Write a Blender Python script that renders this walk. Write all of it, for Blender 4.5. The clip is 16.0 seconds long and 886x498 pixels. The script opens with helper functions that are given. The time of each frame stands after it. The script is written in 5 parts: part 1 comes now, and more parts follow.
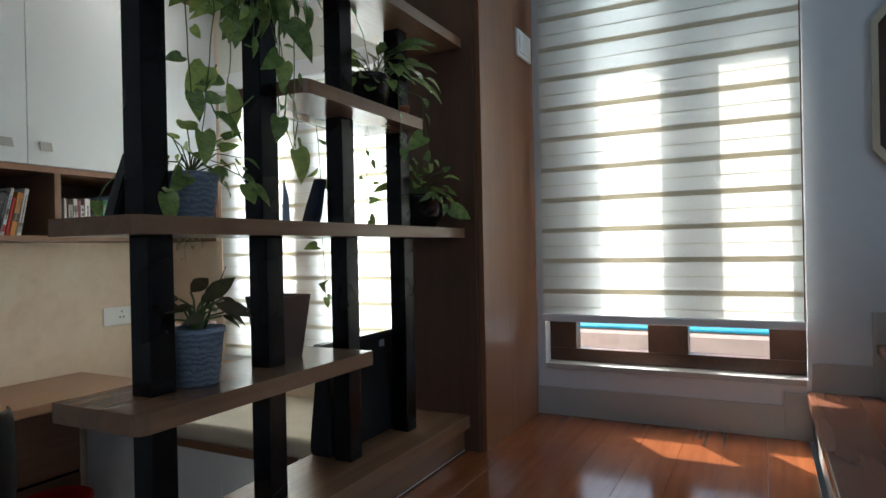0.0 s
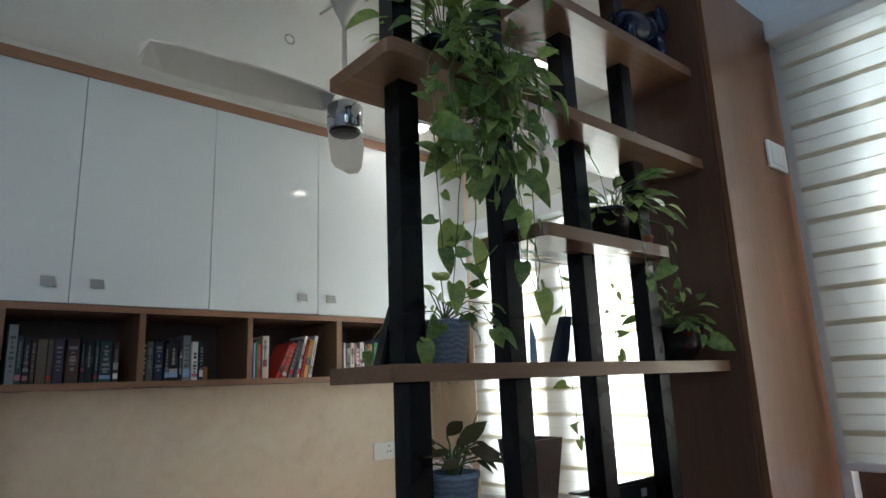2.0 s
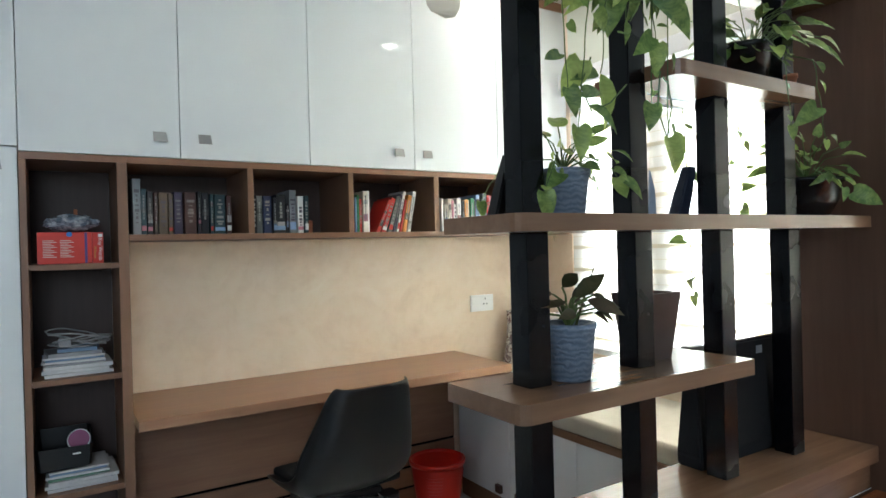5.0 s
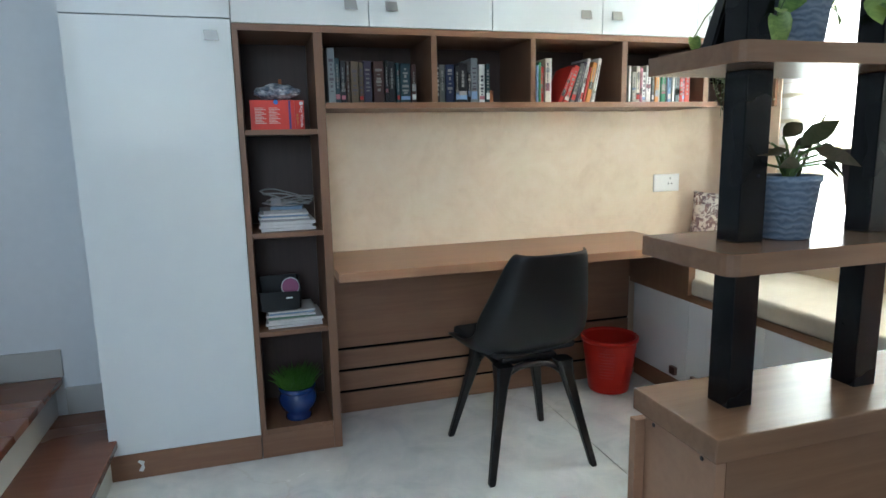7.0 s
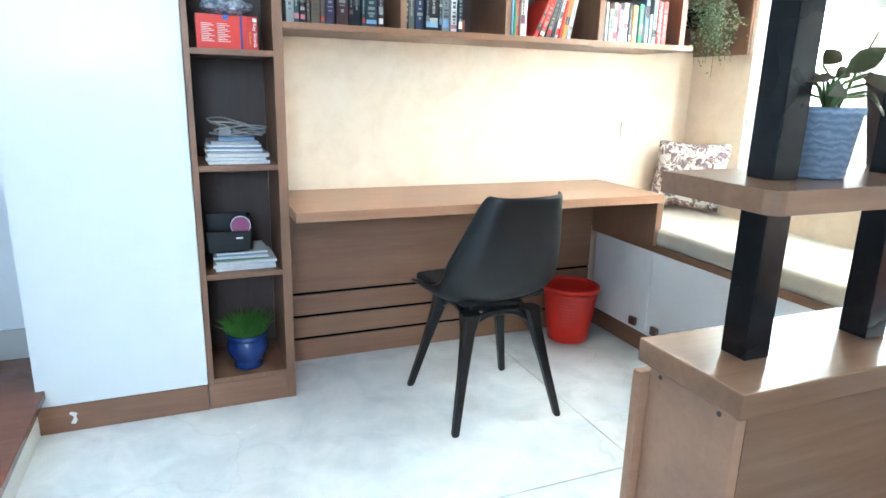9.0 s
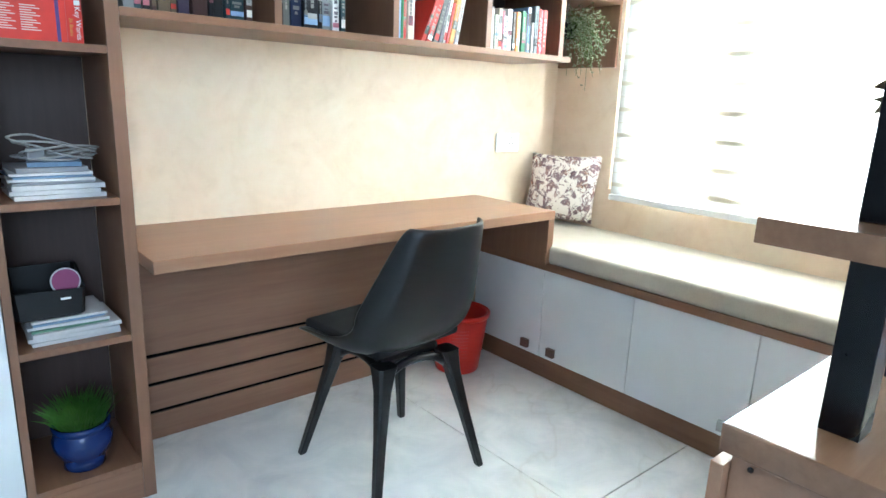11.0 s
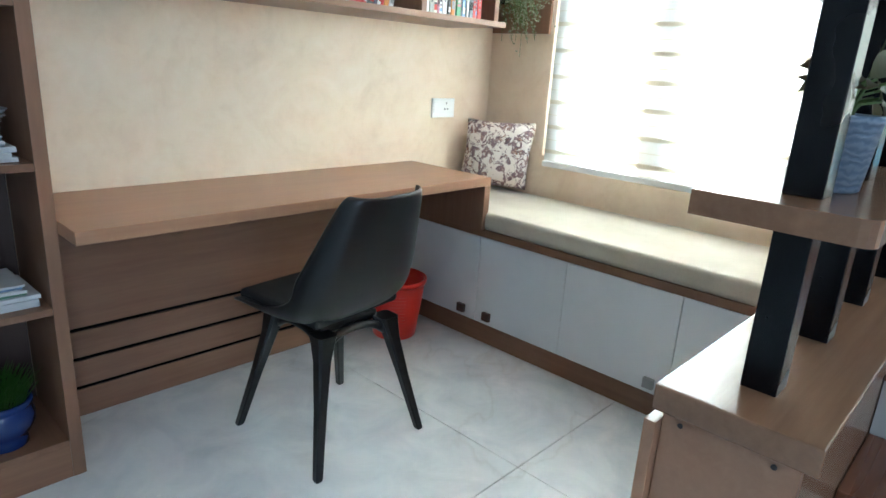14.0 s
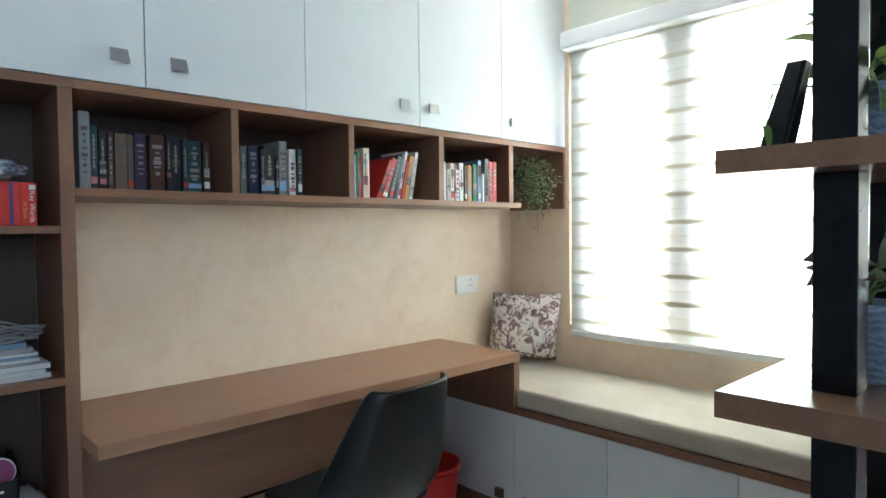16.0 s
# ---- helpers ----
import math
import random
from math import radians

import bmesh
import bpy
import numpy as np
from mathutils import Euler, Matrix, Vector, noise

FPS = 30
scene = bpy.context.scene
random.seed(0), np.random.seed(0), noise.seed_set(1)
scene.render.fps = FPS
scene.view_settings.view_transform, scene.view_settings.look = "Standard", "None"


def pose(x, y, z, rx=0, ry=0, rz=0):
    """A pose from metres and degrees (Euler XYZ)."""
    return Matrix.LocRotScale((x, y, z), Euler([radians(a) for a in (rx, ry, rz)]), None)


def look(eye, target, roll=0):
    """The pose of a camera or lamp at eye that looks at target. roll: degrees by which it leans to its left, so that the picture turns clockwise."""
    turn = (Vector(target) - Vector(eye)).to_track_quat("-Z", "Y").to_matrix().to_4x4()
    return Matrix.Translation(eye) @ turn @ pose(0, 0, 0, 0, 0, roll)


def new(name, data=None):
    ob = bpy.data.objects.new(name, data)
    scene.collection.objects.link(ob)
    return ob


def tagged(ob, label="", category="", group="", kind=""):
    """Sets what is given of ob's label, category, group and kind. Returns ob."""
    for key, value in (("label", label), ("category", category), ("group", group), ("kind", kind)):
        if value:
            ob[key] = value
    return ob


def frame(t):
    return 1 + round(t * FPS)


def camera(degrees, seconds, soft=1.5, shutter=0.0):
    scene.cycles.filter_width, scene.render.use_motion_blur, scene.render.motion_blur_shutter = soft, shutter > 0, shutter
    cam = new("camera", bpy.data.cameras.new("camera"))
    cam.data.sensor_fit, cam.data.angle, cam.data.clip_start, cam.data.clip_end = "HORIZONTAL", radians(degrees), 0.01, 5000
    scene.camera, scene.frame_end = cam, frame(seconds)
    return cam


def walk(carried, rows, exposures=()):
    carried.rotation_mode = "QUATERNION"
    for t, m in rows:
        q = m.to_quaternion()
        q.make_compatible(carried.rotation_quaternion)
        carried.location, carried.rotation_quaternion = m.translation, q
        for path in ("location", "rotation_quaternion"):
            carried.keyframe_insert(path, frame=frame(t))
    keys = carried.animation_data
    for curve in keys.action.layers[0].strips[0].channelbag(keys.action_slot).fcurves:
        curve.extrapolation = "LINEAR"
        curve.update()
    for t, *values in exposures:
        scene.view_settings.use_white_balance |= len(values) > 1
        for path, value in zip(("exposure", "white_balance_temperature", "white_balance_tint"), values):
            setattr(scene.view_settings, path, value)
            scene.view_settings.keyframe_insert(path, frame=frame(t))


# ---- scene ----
cam = camera(71.1, 16.0)

PATH = [
    (0, (-2.335, -2.866, 1.302), (-0.557, -1.949, 1.299), -1.2),
    (0.5, (-2.327, -2.853, 1.311), (-0.739, -1.637, 1.298), -1.1),
    (1, (-2.315, -2.842, 1.311), (-0.889, -1.439, 1.326), -1.5),
    (1.5, (-2.317, -2.849, 1.317), (-1.0, -1.351, 1.456), -2.7),
    (2, (-2.329, -2.867, 1.326), (-1.058, -1.384, 1.755), -2.3),
    (2.5, (-2.348, -2.865, 1.359), (-1.059, -1.482, 2.011), -4.1),
    (3, (-2.361, -2.908, 1.397), (-1.131, -1.562, 2.218), -5.9),
    (3.5, (-2.362, -2.915, 1.402), (-1.181, -1.528, 2.228), -5.8),
    (4, (-2.352, -2.867, 1.392), (-1.156, -1.362, 1.942), -4.3),
    (4.5, (-2.331, -2.828, 1.347), (-1.184, -1.204, 1.563), -2.8),
    (5, (-2.338, -2.784, 1.313), (-1.27, -1.094, 1.305), -1.5),
    (7.3, (-2.399, -2.759, 1.22), (-1.851, -0.87, 0.861), -1.2),
    (7.5, (-2.417, -2.779, 1.212), (-1.828, -0.905, 0.836), -1.6),
    (8, (-2.423, -2.77, 1.197), (-1.778, -0.927, 0.768), -0.8),
    (8.5, (-2.429, -2.709, 1.189), (-1.756, -0.878, 0.747), -0.5),
    (9, (-2.422, -2.6, 1.176), (-1.689, -0.807, 0.676), 1.4),
    (9.5, (-2.423, -2.423, 1.18), (-1.428, -0.763, 0.677), 0.3),
    (11.8, (-2.569, -2.12, 1.197), (-1.274, -0.675, 0.71), 2.8),
    (12, (-2.564, -2.126, 1.202), (-1.257, -0.696, 0.703), 2.9),
    (12.5, (-2.565, -2.123, 1.2), (-1.224, -0.736, 0.672), 2.5),
    (13, (-2.555, -2.117, 1.196), (-1.192, -0.76, 0.648), 2.8),
    (13.5, (-2.552, -2.126, 1.197), (-1.15, -0.805, 0.658), 3.2),
    (14, (-2.544, -2.126, 1.196), (-1.143, -0.816, 0.627), 3.5),
    (14.5, (-2.541, -2.126, 1.202), (-1.086, -0.87, 0.65), 3.6),
    (15, (-2.522, -2.127, 1.216), (-1.006, -0.894, 0.791), 2.6),
    (15.5, (-2.515, -2.121, 1.239), (-1.112, -0.717, 0.995), 0.2),
    (16, (-2.51, -2.138, 1.267), (-1.138, -0.684, 1.205), -0.6),
]
walk(cam, [(t, look(eye, target, roll)) for t, eye, target, roll in PATH], [(0, 1.15, 6150, 10), (0.2, 1.9, 6200, 10), (0.55, 2.1, 6250, 10), (0.75, 1.65, 6200, 10), (1.0, 1.45, 6150, 10), (1.5, 1.4, 6150, 10), (2.0, 1.5, 6100, 9), (2.5, 2.05, 6050, 7), (3.0, 2.6, 6100, 8), (3.7, 2.8, 6150, 8), (4.5, 2.1, 6400, 9), (5.0, 2.5, 6300, 8), (7.3, 2.8, 5950, 6), (8.0, 3.6, 5800, 5), (9.0, 4.05, 5600, 4), (9.5, 4.1, 5600, 4), (11.8, 3.4, 5600, 5), (13.5, 3.05, 5650, 5), (14.5, 3.0, 5650, 5), (16, 2.5, 5850, 6)])

# ---- light and world ----
SUN_DIR = Vector((0.28, 0.22, 0.31)).normalized()
world = bpy.data.worlds.new("world")
scene.world = world
world.use_nodes = True
wn = world.node_tree.nodes
sky = wn.new("ShaderNodeTexSky")
sky.sky_type, sky.sun_disc = "NISHITA", False
sky.sun_elevation = math.asin(SUN_DIR.z)
sky.sun_rotation = math.atan2(SUN_DIR.x, SUN_DIR.y)
world.node_tree.links.new(sky.outputs[0], wn["Background"].inputs[0])
wn["Background"].inputs[1].default_value = 0.06

sun = new("sun", bpy.data.lights.new("sun", "SUN"))
sun.data.energy, sun.data.angle, sun.data.color = 5.0, radians(0.5), (1.0, 0.93, 0.82)
sun.matrix_world = look((3, 2.4, 4.4), (3 - SUN_DIR.x, 2.4 - SUN_DIR.y, 4.4 - SUN_DIR.z))


def area(name, eye, target, sx, sy, watts, color):
    lamp = new(name, bpy.data.lights.new(name, "AREA"))
    lamp.data.shape, lamp.data.size, lamp.data.size_y = "RECTANGLE", sx, sy
    lamp.data.energy, lamp.data.color = watts, color
    lamp.matrix_world = look(eye, target)
    return lamp


area("nook_window_light", (0.85, -1.04, 1.70), (-1, -1.04, 1.20), 1.8, 1.5, 66, (0.88, 0.95, 1.0))
area("landing_window_light", (0.75, -2.55, 1.9), (-1, -2.55, 1.55), 1.1, 1.5, 2.3, (0.82, 0.92, 1.0))
area("hall_window_light", (-3.4, -5.9, 2.2), (-2.2, 0, 1.2), 1.5, 2.0, 7.0, (0.76, 0.88, 1.0))
# Added fill lamp below the closed stair ceiling; no opening exists there.
area("stair_skylight", (-1.7, -2.85, 4.9), (-1.4, -2.0, 2.2), 2.0, 0.8, 3.0, (0.60, 0.83, 1.0))
DOWN_W = 0.32


# ---- materials ----
class Mat:
    """A node material that is built step by step."""

    def __init__(self, name):
        self.m = bpy.data.materials.new(name)
        self.m.use_nodes = True
        self.n, self.l = self.m.node_tree.nodes, self.m.node_tree.links
        self.b = self.n["Principled BSDF"]
        tc = self.n.new("ShaderNodeTexCoord")
        self.co = tc.outputs["Object"]

    def set(self, **kw):
        names = {"rough": "Roughness", "metal": "Metallic", "coat": "Coat Weight", "coat_rough": "Coat Roughness", "spec": "Specular IOR Level", "sheen": "Sheen Weight", "trans": "Transmission Weight"}
        for k, v in kw.items():
            self.b.inputs[names[k]].default_value = v
        return self

    def mapping(self, scale=(1, 1, 1), coords=None):
        mp = self.n.new("ShaderNodeMapping")
        mp.inputs["Scale"].default_value = scale
        self.l.new(coords or self.co, mp.inputs[0])
        return mp.outputs[0]

    def noise(self, scale, detail=4, stretch=(1, 1, 1), rough=0.55, distort=0.0):
        t = self.n.new("ShaderNodeTexNoise")
        t.inputs["Scale"].default_value, t.inputs["Detail"].default_value = scale, detail
        t.inputs["Roughness"].default_value, t.inputs["Distortion"].default_value = rough, distort
        self.l.new(self.mapping(stretch), t.inputs["Vector"])
        return t.outputs["Fac"]

    def random(self):
        return self.n.new("ShaderNodeObjectInfo").outputs["Random"]

    def ramp(self, fac, *stops):
        r = self.n.new("ShaderNodeValToRGB")
        e = r.color_ramp.elements
        while len(e) < len(stops):
            e.new(0.5)
        for el, (pos, col) in zip(e, stops):
            el.position, el.color = pos, (*col, 1)
        self.l.new(fac, r.inputs[0])
        return r.outputs[0]

    def mix(self, fac, a, b, mode="MIX"):
        x = self.n.new("ShaderNodeMix")
        x.data_type, x.blend_type = "RGBA", mode
        for src, sock in ((fac, x.inputs[0]), (a, x.inputs[6]), (b, x.inputs[7])):
            if isinstance(src, (int, float)):
                sock.default_value = src
            elif isinstance(src, tuple):
                sock.default_value = (*src, 1)
            else:
                self.l.new(src, sock)
        return x.outputs[2]

    def color(self, src):
        if isinstance(src, tuple):
            self.b.inputs["Base Color"].default_value = (*src, 1)
        else:
            self.l.new(src, self.b.inputs["Base Color"])
        return self

    def bump(self, src, strength=0.2, dist=0.002):
        bp = self.n.new("ShaderNodeBump")
        bp.inputs["Strength"].default_value, bp.inputs["Distance"].default_value = strength, dist
        self.l.new(src, bp.inputs["Height"])
        self.l.new(bp.outputs[0], self.b.inputs["Normal"])
        return self

    def rough_from(self, fac, lo, hi):
        mr = self.n.new("ShaderNodeMapRange")
        mr.inputs["To Min"].default_value, mr.inputs["To Max"].default_value = lo, hi
        self.l.new(fac, mr.inputs[0])
        self.l.new(mr.outputs[0], self.b.inputs["Roughness"])
        return self


def wood(name, dark, light, stretch, rough=0.35, coat=0.0, scale=9.0, vary=0.0):
    w = Mat(name)
    fine = w.noise(scale * 4, 6, stretch, 0.6, 0.3)
    broad = w.noise(scale * 0.5, 3, stretch, 0.5, 0.8)
    c = w.ramp(w.mix(0.55, fine, broad), (0.3, dark), (0.72, light))
    if vary:
        c = w.mix(vary, c, w.ramp(w.random(), (0.0, (0.55, 0.52, 0.5)), (1.0, (1.0, 1.0, 1.0))), "MULTIPLY")
    w.color(c).set(spec=0.5 + coat * 0.4).rough_from(broad, rough - 0.03, rough + 0.05).bump(fine, 0.03, 0.0002)
    return w.m


def plain(name, col, rough=0.5, vary=0.12, bump=0.05, scale=30.0, **kw):
    p = Mat(name)
    f = p.noise(scale, 5)
    g = p.noise(scale * 0.12, 3)
    lo = tuple(c * (1 - vary) for c in col)
    p.color(p.ramp(p.mix(0.5, f, g), (0.35, lo), (0.68, col))).set(**kw).rough_from(g, max(0.02, rough - 0.06), rough + 0.06).bump(f, bump, 0.001)
    return p.m


ACROSS, UPRIGHT, DEEP = (0.12, 1.6, 1.6), (1.6, 1.6, 0.12), (1.6, 0.12, 1.6)
M = {}
M["desk_wood"] = wood("desk_wood", (0.30, 0.158, 0.092), (0.41, 0.230, 0.136), ACROSS, 0.34)
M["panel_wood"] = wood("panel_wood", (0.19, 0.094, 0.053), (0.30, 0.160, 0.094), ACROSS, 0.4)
M["upright_wood"] = wood("upright_wood", (0.18, 0.092, 0.053), (0.265, 0.143, 0.084), UPRIGHT, 0.4)
# Column wood again, darkened to carry the shade on its side face.
M["shaded_side_wood"] = wood("shaded_side_wood", (0.095, 0.046, 0.028), (0.15, 0.076, 0.046), UPRIGHT, 0.45)
M["deep_wood"] = wood("deep_wood", (0.18, 0.09, 0.050), (0.275, 0.145, 0.082), DEEP, 0.4)
# Brown wood with the shade of deep recesses put into its colour.
M["shaded_wood"] = wood("shaded_wood", (0.06, 0.036, 0.03), (0.095, 0.058, 0.047), UPRIGHT, 0.5)
M["shelf_wood"] = wood("shelf_wood", (0.175, 0.090, 0.050), (0.275, 0.152, 0.086), ACROSS, 0.24, 0.0)
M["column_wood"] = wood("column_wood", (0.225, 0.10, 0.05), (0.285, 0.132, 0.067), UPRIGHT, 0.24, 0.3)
M["parquet"] = wood("parquet", (0.20, 0.058, 0.022), (0.38, 0.125, 0.045), ACROSS, 0.14, 0.6, 7.0, 0.25)
M["tread_wood"] = wood("tread_wood", (0.14, 0.050, 0.026), (0.21, 0.08, 0.042), ACROSS, 0.26, 0.3, 7.0)
M["frame_wood"] = wood("frame_wood", (0.045, 0.02, 0.013), (0.11, 0.048, 0.028), ACROSS, 0.3, 0.2)
w = Mat("white_gloss")
w.color((0.76, 0.795, 0.81)).set(rough=0.6, spec=0.15, coat=0.34, coat_rough=0.03)
M["white_gloss"] = w.m
M["white_matt"] = plain("white_matt", (0.80, 0.82, 0.83), 0.35, 0.03, 0.02, 14)
M["white_paint"] = plain("white_paint", (0.78, 0.80, 0.82), 0.7, 0.05, 0.06, 25)
# Paler stand-in for stucco: the light on it is put into the colour.
M["lit_stucco"] = plain("lit_stucco", (0.70, 0.72, 0.63), 0.6, 0.05, 0.05, 20)
M["ceiling_paint"] = plain("ceiling_paint", (0.84, 0.82, 0.775), 0.75, 0.04, 0.05, 20)
M["skirting"] = plain("skirting", (0.55, 0.54, 0.51), 0.3, 0.12, 0.03, 6)
M["black_metal"] = plain("black_metal", (0.0022, 0.0024, 0.0036), 0.27, 0.3, 0.04, 40, spec=0.3)
M["black_plastic"] = plain("black_plastic", (0.004, 0.0042, 0.005), 0.36, 0.15, 0.12, 90)
M["black_fabric"] = plain("black_fabric", (0.006, 0.006, 0.007), 0.85, 0.3, 0.4, 120)
M["groove_black"] = plain("groove_black", (0.0015, 0.0015, 0.0017), 0.8, 0.2, 0.02, 60, spec=0.05)
M["navy"] = plain("navy", (0.02, 0.028, 0.05), 0.5, 0.2, 0.1, 40)
M["red_plastic"] = plain("red_plastic", (0.62, 0.022, 0.012), 0.3, 0.12, 0.03, 20)
M["blue_ceramic"] = plain("blue_ceramic", (0.010, 0.035, 0.16), 0.22, 0.2, 0.03, 15)
M["dark_pot"] = plain("dark_pot", (0.016, 0.015, 0.016), 0.22, 0.3, 0.03, 15)
M["brown_pot"] = plain("brown_pot", (0.05, 0.022, 0.018), 0.4, 0.3, 0.05, 25)
M["grey_pot"] = plain("grey_pot", (0.20, 0.19, 0.20), 0.5, 0.2, 0.05, 25)
M["terracotta"] = plain("terracotta", (0.42, 0.15, 0.07), 0.8, 0.2, 0.1, 30)
M["soil"] = plain("soil", (0.03, 0.02, 0.013), 0.95, 0.6, 0.9, 120)
M["chrome"] = plain("chrome", (0.40, 0.395, 0.385), 0.42, 0.08, 0.02, 60, metal=0.75)
M["knob"] = plain("knob", (0.16, 0.10, 0.08), 0.3, 0.1, 0.02, 60, metal=0.6)
M["steel_shine"] = plain("steel_shine", (0.55, 0.58, 0.62), 0.12, 0.05, 0.01, 60, metal=1.0)
M["fan_paint"] = plain("fan_paint", (0.72, 0.68, 0.62), 0.3, 0.05, 0.02, 30)
M["switch_white"] = plain("switch_white", (0.90, 0.90, 0.885), 0.3, 0.02, 0.01, 30)
M["paper"] = plain("paper", (0.70, 0.67, 0.60), 0.85, 0.15, 0.3, 160)
M["screw"] = plain("screw", (0.03, 0.02, 0.018), 0.4, 0.1, 0.02, 50)
M["concrete"] = plain("concrete", (0.50, 0.38, 0.33), 0.9, 0.25, 0.3, 12)
M["teal_sheet"] = plain("teal_sheet", (0.02, 0.42, 0.62), 0.4, 0.15, 0.1, 8)
M["ivory"] = plain("ivory", (0.66, 0.58, 0.42), 0.5, 0.1, 0.05, 40)
M["cable"] = plain("cable", (0.36, 0.36, 0.36), 0.4, 0.1, 0.02, 40)
M["ink"] = plain("ink", (0.02, 0.02, 0.02), 0.6, 0.1, 0.02, 40)
M["stem"] = plain("stem", (0.10, 0.16, 0.04), 0.6, 0.3, 0.1, 60)

w = Mat("stucco")
a1, a2, a3 = w.noise(3.0, 5, (1, 1, 1), 0.62, 1.8), w.noise(14, 6, (1, 1, 1), 0.65, 0.6), w.noise(70, 3)
c = w.ramp(w.mix(0.4, a1, a2), (0.3, (0.73, 0.575, 0.42)), (0.5, (0.82, 0.675, 0.515)), (0.72, (0.87, 0.745, 0.60)))
w.color(c).set(spec=0.35).rough_from(a2, 0.35, 0.6).bump(w.mix(0.4, a2, a3), 0.25, 0.002)
M["stucco"] = w.m

w = Mat("marble_tile")
v1, v2 = w.noise(1.3, 8, (1, 1, 1), 0.62, 1.6), w.noise(5.0, 7, (1, 1, 1), 0.6, 0.8)
base = w.ramp(v1, (0.3, (0.60, 0.615, 0.62)), (0.55, (0.745, 0.76, 0.765)), (0.75, (0.80, 0.81, 0.815)))
vein = w.ramp(w.noise(0.9, 6, (1, 1, 1), 0.5, 1.0), (0.488, (1, 1, 1)), (0.5, (0.62, 0.57, 0.50)), (0.506, (1, 1, 1)))
w.color(w.mix(0.2, w.mix(0.5, base, w.ramp(v2, (0.35, (0.56, 0.59, 0.61)), (0.62, (0.84, 0.84, 0.83)))), vein, "MULTIPLY"))
w.rough_from(v2, 0.16, 0.32).bump(v2, 0.02, 0.001)
M["marble_tile"] = w.m
M["grout"] = plain("grout", (0.15, 0.10, 0.06), 0.9, 0.3, 0.2, 60)

w = Mat("cushion_fabric")
f1, f2 = w.noise(420, 2, (1, 1, 1)), w.noise(7, 4)
w.color(w.ramp(w.mix(0.5, f1, f2), (0.35, (0.43, 0.38, 0.30)), (0.65, (0.56, 0.51, 0.415)))).set(rough=0.9, sheen=0.3).bump(f1, 0.3, 0.001)
M["cushion"] = w.m

w = Mat("floral_fabric")
vor = w.n.new("ShaderNodeTexVoronoi")
vor.inputs["Scale"].default_value = 17
vor.inputs["Randomness"].default_value = 1.0
w.l.new(w.mapping((1, 1, 1)), vor.inputs["Vector"])
petal = w.noise(34, 4, (1, 1, 1), 0.6, 2.0)
mask = w.ramp(w.noise(23, 5, (1, 1, 1), 0.72, 1.2), (0.49, (0, 0, 0)), (0.52, (1, 1, 1)))
bloom = w.ramp(petal, (0.36, (0.05, 0.026, 0.03)), (0.47, (0.17, 0.075, 0.06)), (0.56, (0.42, 0.23, 0.16)), (0.68, (0.66, 0.50, 0.40)))
tone = w.mix(w.ramp(vor.outputs["Distance"], (0.1, (0, 0, 0)), (0.6, (0.7, 0.7, 0.7))), bloom, (0.25, 0.19, 0.22))
w.color(w.mix(mask, (0.82, 0.77, 0.71), tone)).set(rough=0.85).bump(w.noise(300, 2), 0.2, 0.001)
M["floral"] = w.m

w = Mat("woven_pot")
rings = w.n.new("ShaderNodeTexWave")
rings.bands_direction = "Z"
rings.inputs["Scale"].default_value, rings.inputs["Distortion"].default_value = 30, 6.0
rings.inputs["Detail"].default_value, rings.inputs["Detail Scale"].default_value = 3, 2
w.l.new(w.co, rings.inputs["Vector"])
w.color(w.ramp(w.mix(0.5, rings.outputs["Fac"], w.noise(40, 4)), (0.25, (0.16, 0.21, 0.28)), (0.75, (0.27, 0.32, 0.39)))).set(rough=0.6).bump(w.mix(0.4, rings.outputs["Fac"], w.noise(60, 4)), 0.5, 0.0018)
M["woven_pot"] = w.m


def leaf_mat(name, dark, light, edge):
    p = Mat(name)
    c = p.ramp(p.random(), (0.0, dark), (0.55, light), (0.9, edge))
    c = p.mix(0.35, c, p.ramp(p.noise(40, 4, (1, 1, 1), 0.6, 1.5), (0.42, dark), (0.6, edge)))
    p.color(c).set(rough=0.38, spec=0.5)
    out = p.n["Material Output"]
    tr = p.n.new("ShaderNodeBsdfTranslucent")
    p.l.new(p.mix(0.5, c, edge), tr.inputs[0])
    mx = p.n.new("ShaderNodeMixShader")
    mx.inputs[0].default_value = 0.38
    p.l.new(p.b.outputs[0], mx.inputs[1])
    p.l.new(tr.outputs[0], mx.inputs[2])
    p.l.new(mx.outputs[0], out.inputs[0])
    return p.m


M["pothos"] = leaf_mat("pothos_leaf", (0.030, 0.085, 0.024), (0.10, 0.22, 0.05), (0.44, 0.55, 0.15))
M["dark_leaf"] = leaf_mat("dark_leaf", (0.035, 0.05, 0.02), (0.075, 0.10, 0.035), (0.14, 0.09, 0.05))
M["small_leaf"] = leaf_mat("small_leaf", (0.07, 0.095, 0.05), (0.22, 0.25, 0.15), (0.50, 0.50, 0.38))
M["grass_leaf"] = leaf_mat("grass_leaf", (0.04, 0.13, 0.02), (0.08, 0.22, 0.04), (0.16, 0.34, 0.07))


